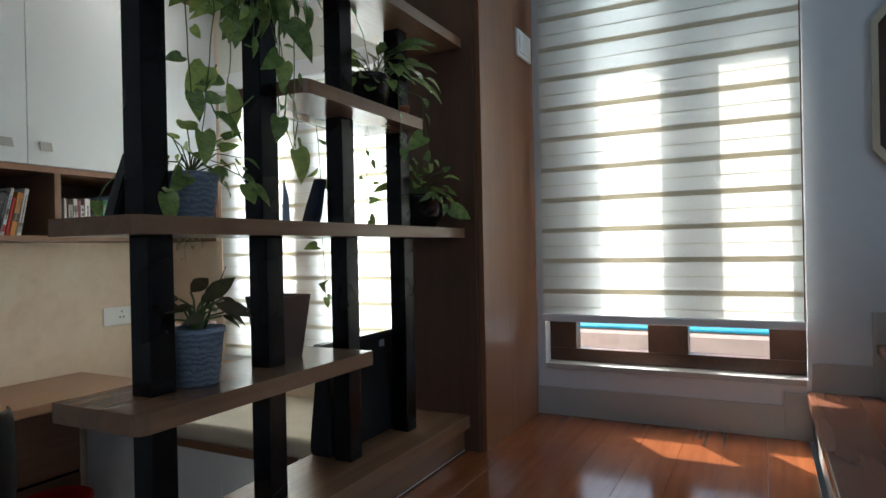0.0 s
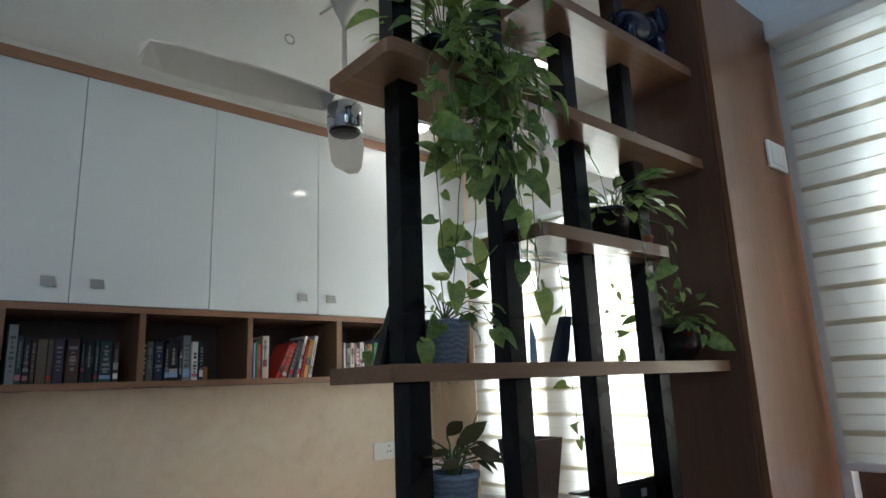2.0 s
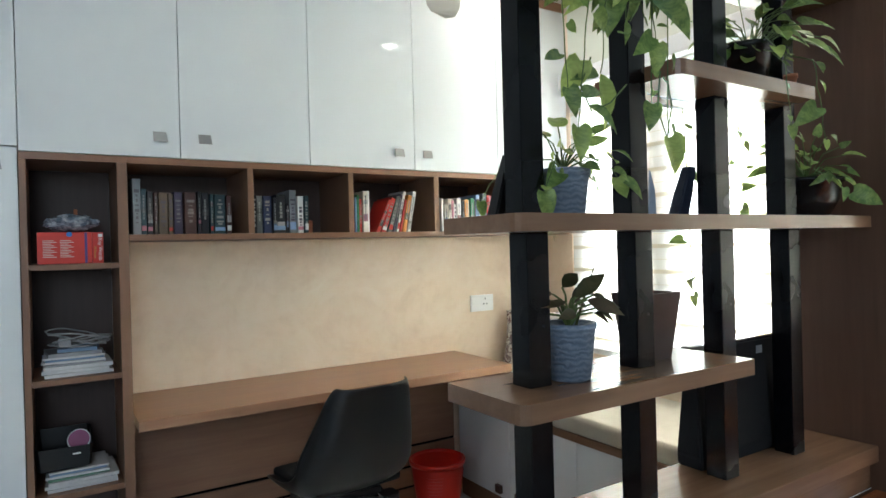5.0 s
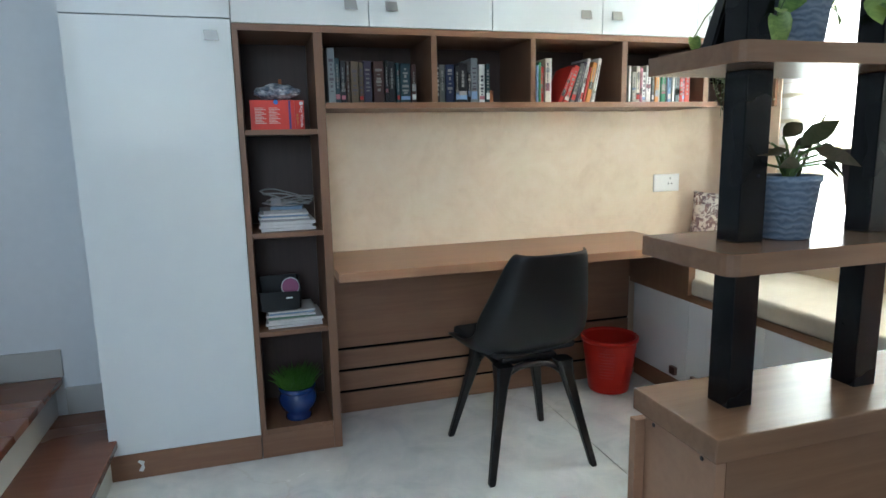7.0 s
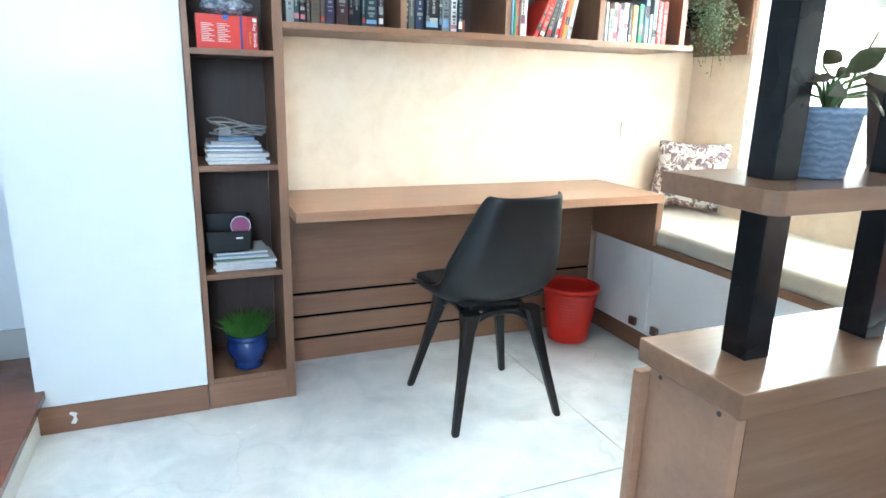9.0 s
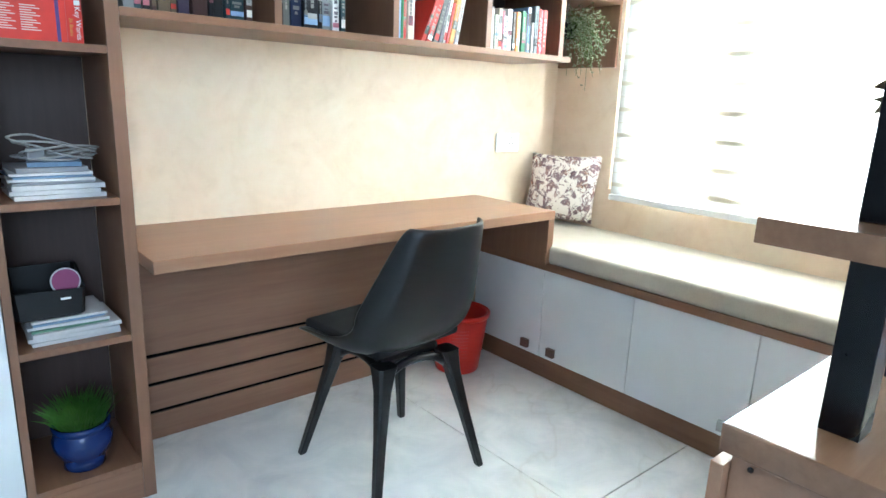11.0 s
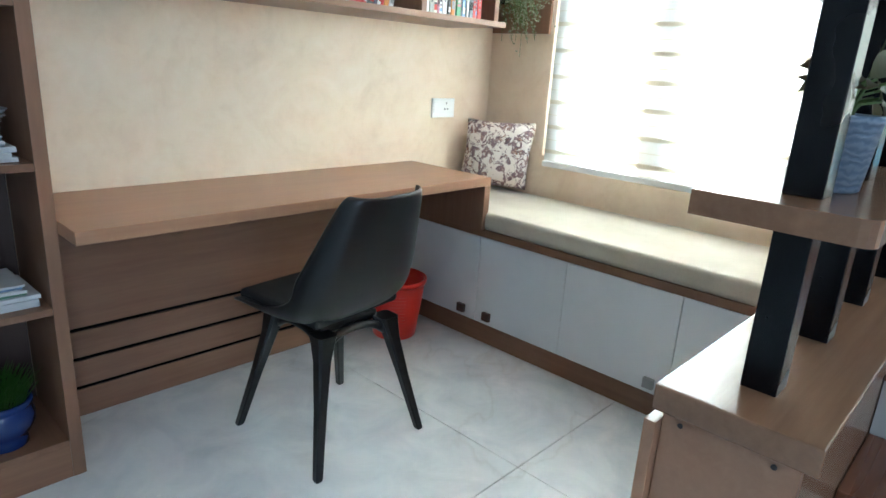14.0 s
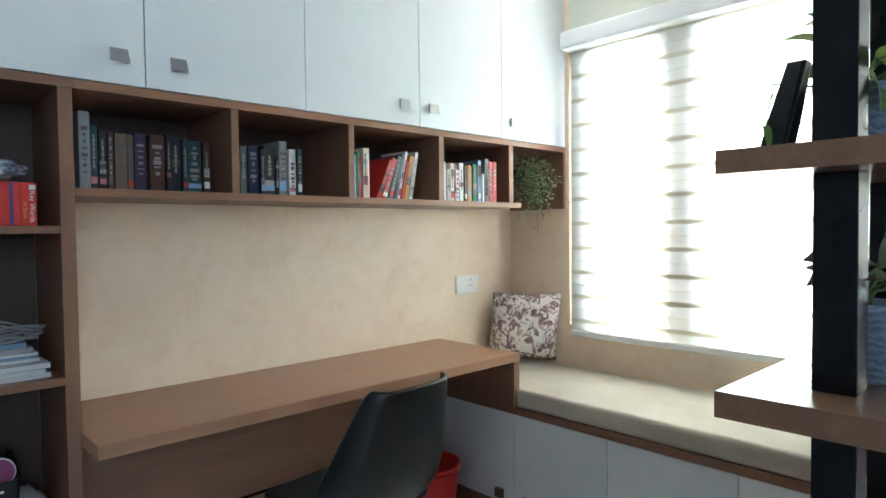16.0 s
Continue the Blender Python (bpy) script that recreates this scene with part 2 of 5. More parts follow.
def fabric(name, col, see, glow):
    """A woven blind fabric: part of the light goes straight through, part is spread."""
    p = Mat(name)
    f = p.noise(260, 2)
    cc = p.ramp(f, (0.3, tuple(v * 0.93 for v in col)), (0.7, col))
    p.color(cc).set(rough=0.9)
    tr, tp = p.n.new("ShaderNodeBsdfTranslucent"), p.n.new("ShaderNodeBsdfTransparent")
    p.l.new(cc, tr.inputs[0])
    m1, m2 = p.n.new("ShaderNodeMixShader"), p.n.new("ShaderNodeMixShader")
    m1.inputs[0].default_value, m2.inputs[0].default_value = glow, see
    p.l.new(p.b.outputs[0], m1.inputs[1])
    p.l.new(tr.outputs[0], m1.inputs[2])
    p.l.new(m1.outputs[0], m2.inputs[1])
    p.l.new(tp.outputs[0], m2.inputs[2])
    p.l.new(m2.outputs[0], p.n["Material Output"].inputs[0])
    return p.m


M["band"] = fabric("blind_band", (0.84, 0.85, 0.81), 0.05, 0.62)
M["overlap"] = fabric("blind_overlap", (0.70, 0.66, 0.54), 0.0, 0.42)

w = Mat("window_glass")
w.set(rough=0.0, trans=1.0)
w.b.inputs["IOR"].default_value = 1.45
M["glass"] = w.m
w = Mat("clear_bag")
w.color(w.ramp(w.noise(45, 4), (0.4, (0.22, 0.28, 0.36)), (0.62, (0.75, 0.82, 0.90)))).set(rough=0.15, trans=0.35)
M["clear_bag"] = w.m

w = Mat("lamp_lens")
w.color((0.9, 0.9, 0.9))
w.b.inputs["Emission Color"].default_value = (1.0, 0.93, 0.82, 1)
w.b.inputs["Emission Strength"].default_value = 7.0
M["lens"] = w.m


def tinted(name, col, rough=0.45):
    if name not in M:
        M[name] = plain(name, col, rough, 0.15, 0.05, 50)
    return M[name]


# ---- mesh tools ----
ORIGIN = {}


def thing(name, at, label, category, group="", kind=""):
    ob = new(name)
    ob.empty_display_size = 0.05
    ob.location = at
    ORIGIN[ob] = Vector(at)
    return tagged(ob, label, category, group, kind)


def mesh_ob(name, bm, mat, at=(0, 0, 0), smooth=False):
    """Link a bmesh drawn in world metres as an object whose origin is at."""
    at = Vector(at)
    bmesh.ops.translate(bm, verts=bm.verts, vec=-at)
    me = bpy.data.meshes.new(name)
    bm.to_mesh(me)
    bm.free()
    me.materials.append(M[mat] if isinstance(mat, str) else mat)
    if smooth:
        me.shade_smooth()
    ob = new(name, me)
    ob.location = at
    ORIGIN[ob] = at
    return ob


def part(name, bm, mat, parent, label="", smooth=False, kind=""):
    org = ORIGIN[parent]
    ob = mesh_ob(name, bm, mat, org, smooth)
    ob.location = (0, 0, 0)
    ob.parent = parent
    return tagged(ob, label, kind=kind)


def structure(name, bm, mat, smooth=False):
    return tagged(mesh_ob(name, bm, mat, (0, 0, 0), smooth), kind="structure")


def box(x0, x1, y0, y1, z0, z1, bevel=0.0, seg=2, bm=None):
    bm2 = bmesh.new()
    bmesh.ops.create_cube(bm2, size=1)
    for v in bm2.verts:
        v.co = Vector((x0 + (v.co.x + 0.5) * (x1 - x0), y0 + (v.co.y + 0.5) * (y1 - y0), z0 + (v.co.z + 0.5) * (z1 - z0)))
    if bevel:
        bmesh.ops.bevel(bm2, geom=bm2.edges[:], offset=bevel, segments=seg, affect="EDGES", profile=0.6)
    return join(bm, bm2) if bm else bm2


def join(a, b):
    me = bpy.data.meshes.new("tmp")
    b.to_mesh(me)
    b.free()
    a.from_mesh(me)
    bpy.data.meshes.remove(me)
    return a


def lathe(profile, at, n=32, closed=True):
    """Turn (radius, height) pairs about the upright axis through at."""
    bm = bmesh.new()
    rings = [[bm.verts.new((at[0] + r * math.cos(2 * math.pi * i / n), at[1] + r * math.sin(2 * math.pi * i / n), at[2] + h)) for i in range(n)] for r, h in profile]
    for a, b in zip(rings, rings[1:]):
        for i in range(n):
            bm.faces.new((a[i], a[(i + 1) % n], b[(i + 1) % n], b[i]))
    if closed:
        bm.faces.new(rings[0][::-1])
        bm.faces.new(rings[-1])
    bmesh.ops.recalc_face_normals(bm, faces=bm.faces[:])
    return bm


def tube(points, radius, n=6, taper=1.0):
    """A round bar along points."""
    bm = bmesh.new()
    pts = [Vector(p) for p in points]
    rings = []
    for i, p in enumerate(pts):
        d = (pts[min(i + 1, len(pts) - 1)] - pts[max(i - 1, 0)]).normalized()
        side = d.orthogonal().normalized() if not rings else (prev - d * prev.dot(d)).normalized()
        prev = side
        up = d.cross(side)
        r = radius * (1 + (taper - 1) * i / max(1, len(pts) - 1))
        rings.append([bm.verts.new(p + (side * math.cos(2 * math.pi * k / n) + up * math.sin(2 * math.pi * k / n)) * r) for k in range(n)])
    for a, b in zip(rings, rings[1:]):
        for k in range(n):
            bm.faces.new((a[k], a[(k + 1) % n], b[(k + 1) % n], b[k]))
    bm.faces.new(rings[0][::-1])
    bm.faces.new(rings[-1])
    bmesh.ops.recalc_face_normals(bm, faces=bm.faces[:])
    return bm


# ---- room ----
CEIL, HIGH = 2.605, 5.0
LAND = 0.65

structure("floor", box(-5.2, 0, -6.4, 0, -0.10, -0.006), "grout")
structure("wall_north", box(-5.2, 0.20, 0.0, 0.15, -0.1, HIGH), "stucco")

bm = box(0, 0.20, -0.372, 0, -0.1, HIGH)
box(0, 0.20, -1.74, -0.372, -0.1, 0.80, bm=bm)
box(0, 0.20, -1.74, -0.372, 2.12, 2.16, bm=bm)
structure("wall_east", bm, "stucco")
# Stucco strip over the window, its brightness painted in by a paler colour.
structure("wall_east_lintel", box(0, 0.20, -1.74, -0.372, 2.16, CEIL), "lit_stucco")
bm = box(0, 0.20, -2.105, -1.74, -0.1, HIGH)
box(0, 0.20, -1.74, -0.372, CEIL, HIGH, bm=bm)
box(0, 0.20, -2.99, -2.105, -0.1, 0.845, bm=bm)
box(0, 0.20, -2.99, -2.105, 2.48, HIGH, bm=bm)
box(0, 0.20, -6.4, -2.99, -0.1, HIGH, bm=bm)
structure("wall_east_stair", bm, "white_paint")
structure("wall_west", box(-5.35, -5.2, -6.4, 0.15, -0.1, HIGH), "white_paint")
structure("wall_west_face", box(-5.2, -2.962, -0.012, 0.0, 0.0, HIGH), "white_paint")
bm = box(-5.35, -4.2, -6.55, -6.4, -0.1, HIGH)
box(-3.0, 0.2, -6.55, -6.4, -0.1, HIGH, bm=bm)
box(-4.2, -3.0, -6.55, -6.4, -0.1, 1.35, bm=bm)
box(-4.2, -3.0, -6.55, -6.4, 3.2, HIGH, bm=bm)
structure("wall_south", bm, "white_paint")
bm = box(-2.98, 0, -2.03, 0, CEIL, CEIL + 0.2)
structure("ceiling", bm, "ceiling_paint")
structure("wall_above_shelf", box(-2.98, 0, -2.06, -1.95, CEIL + 0.02, HIGH), "white_paint")
structure("ceiling_hall", box(-5.35, 0.2, -6.55, 0.15, HIGH, HIGH + 0.1), "white_paint")

# landing, its steps and the next flight
structure("landing_base", box(-1.0, -0.002, -2.99, -2.004, 0.0, LAND - 0.022), "skirting")
for i in range(3):
    x0 = -1.81 + 0.26 * i
    z = 0.1625 * (i + 1)
    st = structure("stair_tread", box(x0 - 0.02, x0 + 0.262, -3.2, -2.004, z - 0.03, z, 0.004), "tread_wood")
    structure("stair_riser", box(x0, x0 + 0.262, -3.2, -2.004, z - 0.1625, z - 0.03), "skirting")
structure("landing_nosing", box(-1.05, -0.998, -3.2, -2.004, LAND - 0.03, LAND, 0.004), "tread_wood")
structure("landing_riser", box(-1.03, -1.0, -3.2, -2.004, LAND - 0.1625, LAND - 0.03), "skirting")
for i in range(4):
    y1 = -2.985 - 0.19 * i
    z = LAND + 0.1625 * (i + 1)
    structure("stair_tread", box(-1.0, -0.012, y1 - 0.20, y1, z - 0.03, z, 0.004), "tread_wood")
    structure("stair_riser", box(-0.985, -0.012, y1 - 0.19, y1 - 0.02, z - 0.1625 * (i + 1), z - 0.03), "skirting")

# the flight beside the wardrobe
for i in range(4):
    x1 = -2.965 - 0.245 * i
    z = 0.1625 * (i + 1)
    structure("stair_tread", box(x1 - 0.25, x1 + 0.03, -1.15, -0.026, z - 0.03, z, 0.004), "tread_wood")
    structure("stair_riser", box(x1 - 0.245, x1, -1.13, -0.026, 0, z - 0.03), "skirting")
    structure("baseboard", box(x1 - 0.21, x1 + 0.035, -0.026, -0.012, z, z + 0.112, 0.002), "skirting")
bm = box(-5.2, -3.93, -1.13, -0.026, 0, 0.80)
structure("upper_floor", bm, "skirting")
structure("baseboard", box(-0.014, -0.001, -2.92, -2.075, LAND, LAND + 0.108, 0.002), "skirting")
structure("baseboard", box(-0.014, -0.001, -3.0, -2.92, LAND, LAND + 0.152, 0.002), "skirting")
structure("baseboard", box(-0.014, -0.001, -3.165, -3.0, LAND, 0.905, 0.002), "skirting")
structure("baseboard", box(-0.014, -0.001, -3.6, -3.165, LAND, 1.075, 0.002), "skirting")
structure("sill_stone", box(-0.012, 0.20, -2.985, -2.11, 0.828, 0.848, 0.002), "skirting")


# ---- wood clad column ----
col = thing("wood_column", (-0.27, -1.95, 0.0), "brown veneered column panelling between the two window bays", "column")
# Side turned from the light: its shade is in the wood colour.
part("side_panel", box(-0.535, -0.515, -2.055, -1.80, 0.0, CEIL, 0.0015), "shaded_side_wood", col, "brown side panel with its shade put into the colour")
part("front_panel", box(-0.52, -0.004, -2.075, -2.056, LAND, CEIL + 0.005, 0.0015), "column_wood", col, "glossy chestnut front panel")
part("back_panel", box(-0.514, -0.004, -1.80, -1.785, 0.0, CEIL, 0.0), "upright_wood", col)
sw = thing("light_switch", (-0.12, -2.076, 2.05), "wide white light switch plate on the wooden column", "switch")
part("plate", box(-0.195, -0.05, -2.086, -2.0765, 2.002, 2.10, 0.003), "switch_white", sw)
part("rocker", box(-0.180, -0.065, -2.090, -2.087, 2.015, 2.087, 0.002), "switch_white", sw)


# ---- shelf partition ----
base = thing("shelf_base_cabinet", (-1.12, -1.9, 0.0), "brown wooden base cabinet below the shelf partition", "cabinet")
part("top_board", box(-1.722, -0.537, -2.024, -1.80, 0.725, 0.767, 0.003), "shelf_wood", base)
part("end_panel", box(-1.702, -1.682, -2.002, -1.812, 0.0, 0.724, 0.0015), "desk_wood", base)
part("back_board", box(-1.681, -0.537, -2.002, -1.984, 0.0, 0.724, 0.0), "shelf_wood", base)
part("front_board", box(-1.722, -0.56, -1.811, -1.792, 0.0, 0.705, 0.0015), "desk_wood", base)
for y in (-1.840, -1.970):
    b = lathe([(0.0040, 0), (0.0043, 0.0015), (0.003, 0.002)], (0, 0, 0), 12)
    bmesh.ops.rotate(b, verts=b.verts, cent=(0, 0, 0), matrix=Matrix.Rotation(radians(-90), 3, "Y"))
    bmesh.ops.translate(b, verts=b.verts, vec=(-1.7025, y, 0.706))
    part("screw_cap", b, "screw", base, "dark round screw cap")


def shelf(x0, x1, z0, z1, label):
    s = thing("shelf_board", ((x0 + x1) / 2, -1.91, z0), label, "shelf", "boards of the shelf partition")
    b = box(x0, x1, -2.018, -1.80, z0, z1)
    up = [e for e in b.edges if abs(e.verts[0].co.z - e.verts[1].co.z) > 0.01 and min(v.co.x for v in e.verts) < x0 + 0.01 and e.verts[0].co.y < -2]
    bmesh.ops.bevel(b, geom=up, offset=0.02, segments=3, affect="EDGES", profile=0.5)
    part("board", b, "shelf_wood", s)
    return s


shelf(-1.713, -1.075, 1.022, 1.056, "short brown shelf board with a rounded corner above the base cabinet")
shelf(-1.713, -0.537, 1.334, 1.364, "long brown shelf board on black posts at eye height")
shelf(-1.305, -0.800, 1.637, 1.668, "short brown shelf board below the spider plant")
shelf(-1.713, -0.537, 1.942, 1.972, "long brown shelf board that carries the trailing plant")
shelf(-1.255, -0.530, 2.248, 2.279, "brown shelf board that carries the dark elephant figure")
shelf(-1.730, -0.537, 2.586, 2.604, "brown top board of the partition under the ceiling")

cuts = {0: (0.767, 1.022, 1.056, 1.334, 1.364, 1.942, 1.972, 2.586),
        1: (0.767, 1.022, 1.056, 1.334, 1.364, 1.942, 1.972, 2.586),
        2: (0.767, 1.334, 1.364, 1.637, 1.668, 1.942, 1.972, 2.248, 2.279, 2.586),
        3: (0.767, 1.334, 1.364, 1.942, 1.972, 2.248, 2.279, 2.586)}
for i in range(4):
    cx = -1.602 + 0.2825 * i
    post = thing("shelf_post", (cx, -1.909, 0.767), "square black steel post of the shelf partition", "post", "posts of the shelf partition")
    z = cuts[i]
    for a, b in zip(z[::2], z[1::2]):
        off = -0.017 - 0.0035 * i if a > 1.94 else -0.007 - 0.0015 * i if a > 1.36 else 0.0
        part("post_section", box(cx - 0.0255 + off, cx + 0.0255 + off, -1.937, -1.887, a, b, 0.002), "black_metal", post)


# ---- wardrobe, open shelf unit and wall cabinets ----
def handle(x, z, parent, y=-0.352):
    b = bmesh.new()
    pts = [(-0.024, 0.017), (0.020, 0.017), (0.026, -0.017), (-0.022, -0.017)]
    front = [b.verts.new((x + p, y - 0.022, z + q)) for p, q in pts]
    back = [b.verts.new((x + p * 0.9, y - 0.014, z + q * 0.9)) for p, q in pts]
    b.faces.new(front)
    b.faces.new(back[::-1])
    for i in range(4):
        b.faces.new((front[i], back[i], back[(i + 1) % 4], front[(i + 1) % 4]))
    bmesh.ops.recalc_face_normals(b, faces=b.faces[:])
    box(x - 0.006, x + 0.006, y - 0.015, y - 0.0005, z - 0.006, z + 0.006, bm=b)
    return part("handle", b, "chrome", parent, "small bright metal pull")


def door(x0, x1, z0, z1, parent, hx=None, hz=None):
    d = part("door", box(x0 + 0.0015, x1 - 0.0015, -0.350, -0.332, z0, z1, 0.0012), "white_gloss", parent, "glossy white door")
    if hx is not None:
        handle(hx, hz, d, -0.350)
    return d


ward = thing("wardrobe", (-2.69, -0.17, 0.0), "tall glossy white wardrobe with a brown plinth beside the steps", "wardrobe")
part("body", box(-2.962, -2.425, -0.331, -0.014, 0.10, 1.660, 0.001), "upright_wood", ward)
part("plinth", box(-2.965, -2.425, -0.352, -0.014, 0.0, 0.099, 0.001), "panel_wood", ward)
b = bmesh.new()
b.faces.new([b.verts.new((x, -0.3526, z)) for x, z in ((-2.872, 0.030), (-2.858, 0.026), (-2.850, 0.040), (-2.853, 0.055), (-2.848, 0.066), (-2.866, 0.074), (-2.874, 0.068), (-2.860, 0.052))])
part("chip", b, "white_matt", ward, "small chipped pale patch")
part("side_panel", box(-2.966, -2.963, -0.331, -0.014, 0.10, 1.660), "white_gloss", ward)
door(-2.964, -2.423, 0.101, 1.672, ward, -2.49, 1.612)

tall = thing("open_shelf_unit", (-2.255, -0.17, 0.0), "narrow brown open shelf unit with four half-filled niches", "shelf unit")
part("side_panel", box(-2.422, -2.402, -0.352, -0.014, 0.1, 1.6345, 0.001), "upright_wood", tall)
part("side_panel", box(-2.139, -2.106, -0.352, -0.034, 0.0, 1.6345, 0.001), "upright_wood", tall)
part("plinth", box(-2.422, -2.1395, -0.350, -0.014, 0.0, 0.099, 0.001), "panel_wood", tall)
# Niche shade is painted into this back panel's dark colour.
part("back_panel", box(-2.4015, -2.1395, -0.03, -0.014, 0.1, 1.6345), "shaded_wood", tall)
for z in (0.119, 0.518, 0.903, 1.287):
    part("shelf", box(-2.4015, -2.1395, -0.350, -0.0305, z - 0.0195, z, 0.001), "deep_wood", tall)
part("top", box(-2.422, -2.1055, -0.352, -0.014, 1.635, 1.659, 0.001), "panel_wood", tall)

row = thing("book_shelf", (-1.04, -0.17, 1.365), "long brown wall shelf divided into five bays above the desk", "shelf")
part("top", box(-2.105, 0.0, -0.352, -0.002, 1.635, 1.659, 0.001), "panel_wood", row)
part("bottom", box(-2.105, -0.338, -0.352, -0.002, 1.362, 1.384, 0.001), "panel_wood", row)
# Dark colour here carries the shade inside the book bays.
part("back_panel", box(-2.105, -0.012, -0.012, -0.002, 1.3845, 1.6345), "shaded_wood", row)
for x0, x1 in ((-1.688, -1.665), (-1.266, -1.243), (-0.839, -0.813), (-0.418, -0.390)):
    part("divider", box(x0, x1, -0.350, -0.0125, 1.3845, 1.6345, 0.001), "upright_wood", row)
part("side_panel", box(-0.018, -0.001, -0.352, -0.0125, 1.362, 1.6345, 0.001), "upright_wood", row)

xs = (-2.964, -2.422, -1.928, -1.432, -0.938, -0.465, -0.001)
handles = (None, -1.998, -1.845, -1.025, -0.880, -0.398)
for i, (x0, x1) in enumerate(zip(xs, xs[1:])):
    cab = thing("wall_cabinet", ((x0 + x1) / 2, -0.17, 1.66), "glossy white wall cabinet up to the ceiling", "cabinet", "row of wall cabinets")
    part("body", box(x0 + 0.001, x1 - 0.001, -0.331, -0.002 - (0.012 if i == 0 else 0), 1.676 if i == 0 else 1.6605, 2.536), "white_matt", cab)
    door(x0, x1, 1.676 if i == 0 else 1.662, 2.535, cab, handles[i], 1.733)
structure("trim", box(-2.964, -0.001, -0.353, -0.01, 2.5365, 2.582, 0.001), "desk_wood")
structure("trim", box(-2.964, -0.001, -0.345, -0.01, 2.5825, CEIL - 0.0005), "ceiling_paint")

# ---- desk ----
desk = thing("desk", (-1.3, -0.25, 0.0), "built-in light brown wooden desk along the wall", "desk")
part("tabletop", box(-2.105, -0.523, -0.490, -0.001, 0.718, 0.754, 0.002), "desk_wood", desk)
part("end_panel", box(-0.559, -0.524, -0.489, -0.001, 0.526, 0.7175, 0.001), "upright_wood", desk)
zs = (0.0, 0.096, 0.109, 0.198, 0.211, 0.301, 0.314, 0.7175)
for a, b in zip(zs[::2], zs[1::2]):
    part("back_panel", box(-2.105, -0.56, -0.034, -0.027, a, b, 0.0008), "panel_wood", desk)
part("groove", box(-2.105, -0.56, -0.0265, -0.002, 0.0, 0.71), "groove_black", desk, "black recessed grooves")

# ---- window bench ----
bench = thing("window_bench", (-0.27, -0.9, 0.0), "white and brown storage bench under the window", "bench")
part("top_board", box(-0.534, -0.001, -1.790, -0.001, 0.492, 0.524, 0.001), "deep_wood", bench)
part("body", box(-0.510, -0.001, -1.788, -0.036, 0.0, 0.491), "shaded_wood", bench)
part("plinth", box(-0.518, -0.511, -1.788, -0.036, 0.0, 0.093, 0.0005), "deep_wood", bench)
ys = (-0.036, -0.463, -0.908, -1.374, -1.788)
knobs = (-0.385, -0.535, -1.305, -1.445)
for y1, y0, k in zip(ys, ys[1:], knobs):
    d = part("door", box(-0.530, -0.512, y0 + 0.0015, y1 - 0.0015, 0.096, 0.490, 0.0012), "white_matt", bench, "plain white door")
    part("knob", box(-0.548, -0.5305, k - 0.02, k + 0.02, 0.118, 0.156, 0.002), "chrome" if k < -1 else "knob", d, "small square metal knob")
cush = thing("bench_cushion", (-0.27, -0.9, 0.525), "long beige fabric cushion on the window bench", "cushion")
b = box(-0.540, -0.006, -1.780, -0.008, 0.5248, 0.603, 0.024, 4)
part("cover", b, "cushion", cush, smooth=True)


# ---- blinds and windows ----
def blind(name, y0, y1, z0, z1, x, first, label, open_part=0.055, period=0.1155):
    t = thing(name, (x, (y0 + y1) / 2, z0), label, "blind")
    part("valance", box(x - 0.075, x + 0.02, y0 - 0.01, y1 + 0.01, z1 - 0.085, z1, 0.014, 3), "white_matt", t, "rounded white head box")
    part("bottom_rail", box(x - 0.012, x + 0.012, y0, y1, z0, z0 + 0.028, 0.006, 3), "white_matt", t)
    z = z0 + first - period
    while z < z1 - 0.07:
        low, top = max(z, z0 + 0.0285), min(z + period - 0.018, z1 - 0.06)
        if top > low + 0.005:
            part("band", box(x - 0.001, x + 0.0002, y0 + 0.004, y1 - 0.004, low, top), "band", t, "pale fabric band")
        if low < z + 0.045 < top:
            part("hem", box(x - 0.0026, x - 0.0011, y0 + 0.004, y1 - 0.004, z + 0.0455, z + 0.048), "overlap", t, "thin darker seam")
        if z0 + 0.03 < top < z1 - 0.085:
            part("overlap", box(x - 0.0022, x + 0.0004, y0 + 0.004, y1 - 0.004, top, top + 0.018), "overlap", t, "darker overlap of the two layers")
        z += period
    return t


blind("roller_blind", -1.74, -0.398, 0.753, 2.185, -0.022, 0.084, "wide white zebra roller blind, drawn down over the nook window")
blind("roller_blind", -2.985, -2.106, 1.013, 2.572, -0.03, 0.009, "tall cream zebra roller blind, almost drawn down over the landing window")


def window(name, y0, y1, z0, z1, panes, mat, bar, x0=0.06):
    t = tagged(thing(name, (0.1, (y0 + y1) / 2, z0), "dark wooden window with two glazed leaves behind the blind", "window"), kind="structure")
    fr = part("window_frame", box(x0, x0 + 0.07, y0, y1, z0, z0 + bar, 0.003), mat, t)
    part("window_frame", box(x0, x0 + 0.07, y0, y1, z1 - bar, z1, 0.003), mat, t)
    edges = [y0] + [v for p in panes for v in p] + [y1]
    for a, b in zip(edges[::2], edges[1::2]):
        part("window_frame", box(x0, x0 + 0.07, a, b, z0 + bar, z1 - bar, 0.003), mat, t)
    for a, b in panes:
        g = part("pane", box(x0 + 0.034, x0 + 0.038, a - 0.002, b + 0.002, z0 + bar - 0.002, z1 - bar + 0.002), "glass", t)
        g.visible_shadow = False
    return t


window("window_1", -1.74, -0.372, 0.80, 2.12, ((-1.70, -1.58), (-1.41, -1.03), (-0.83, -0.52)), "frame_wood", 0.05, 0.04)
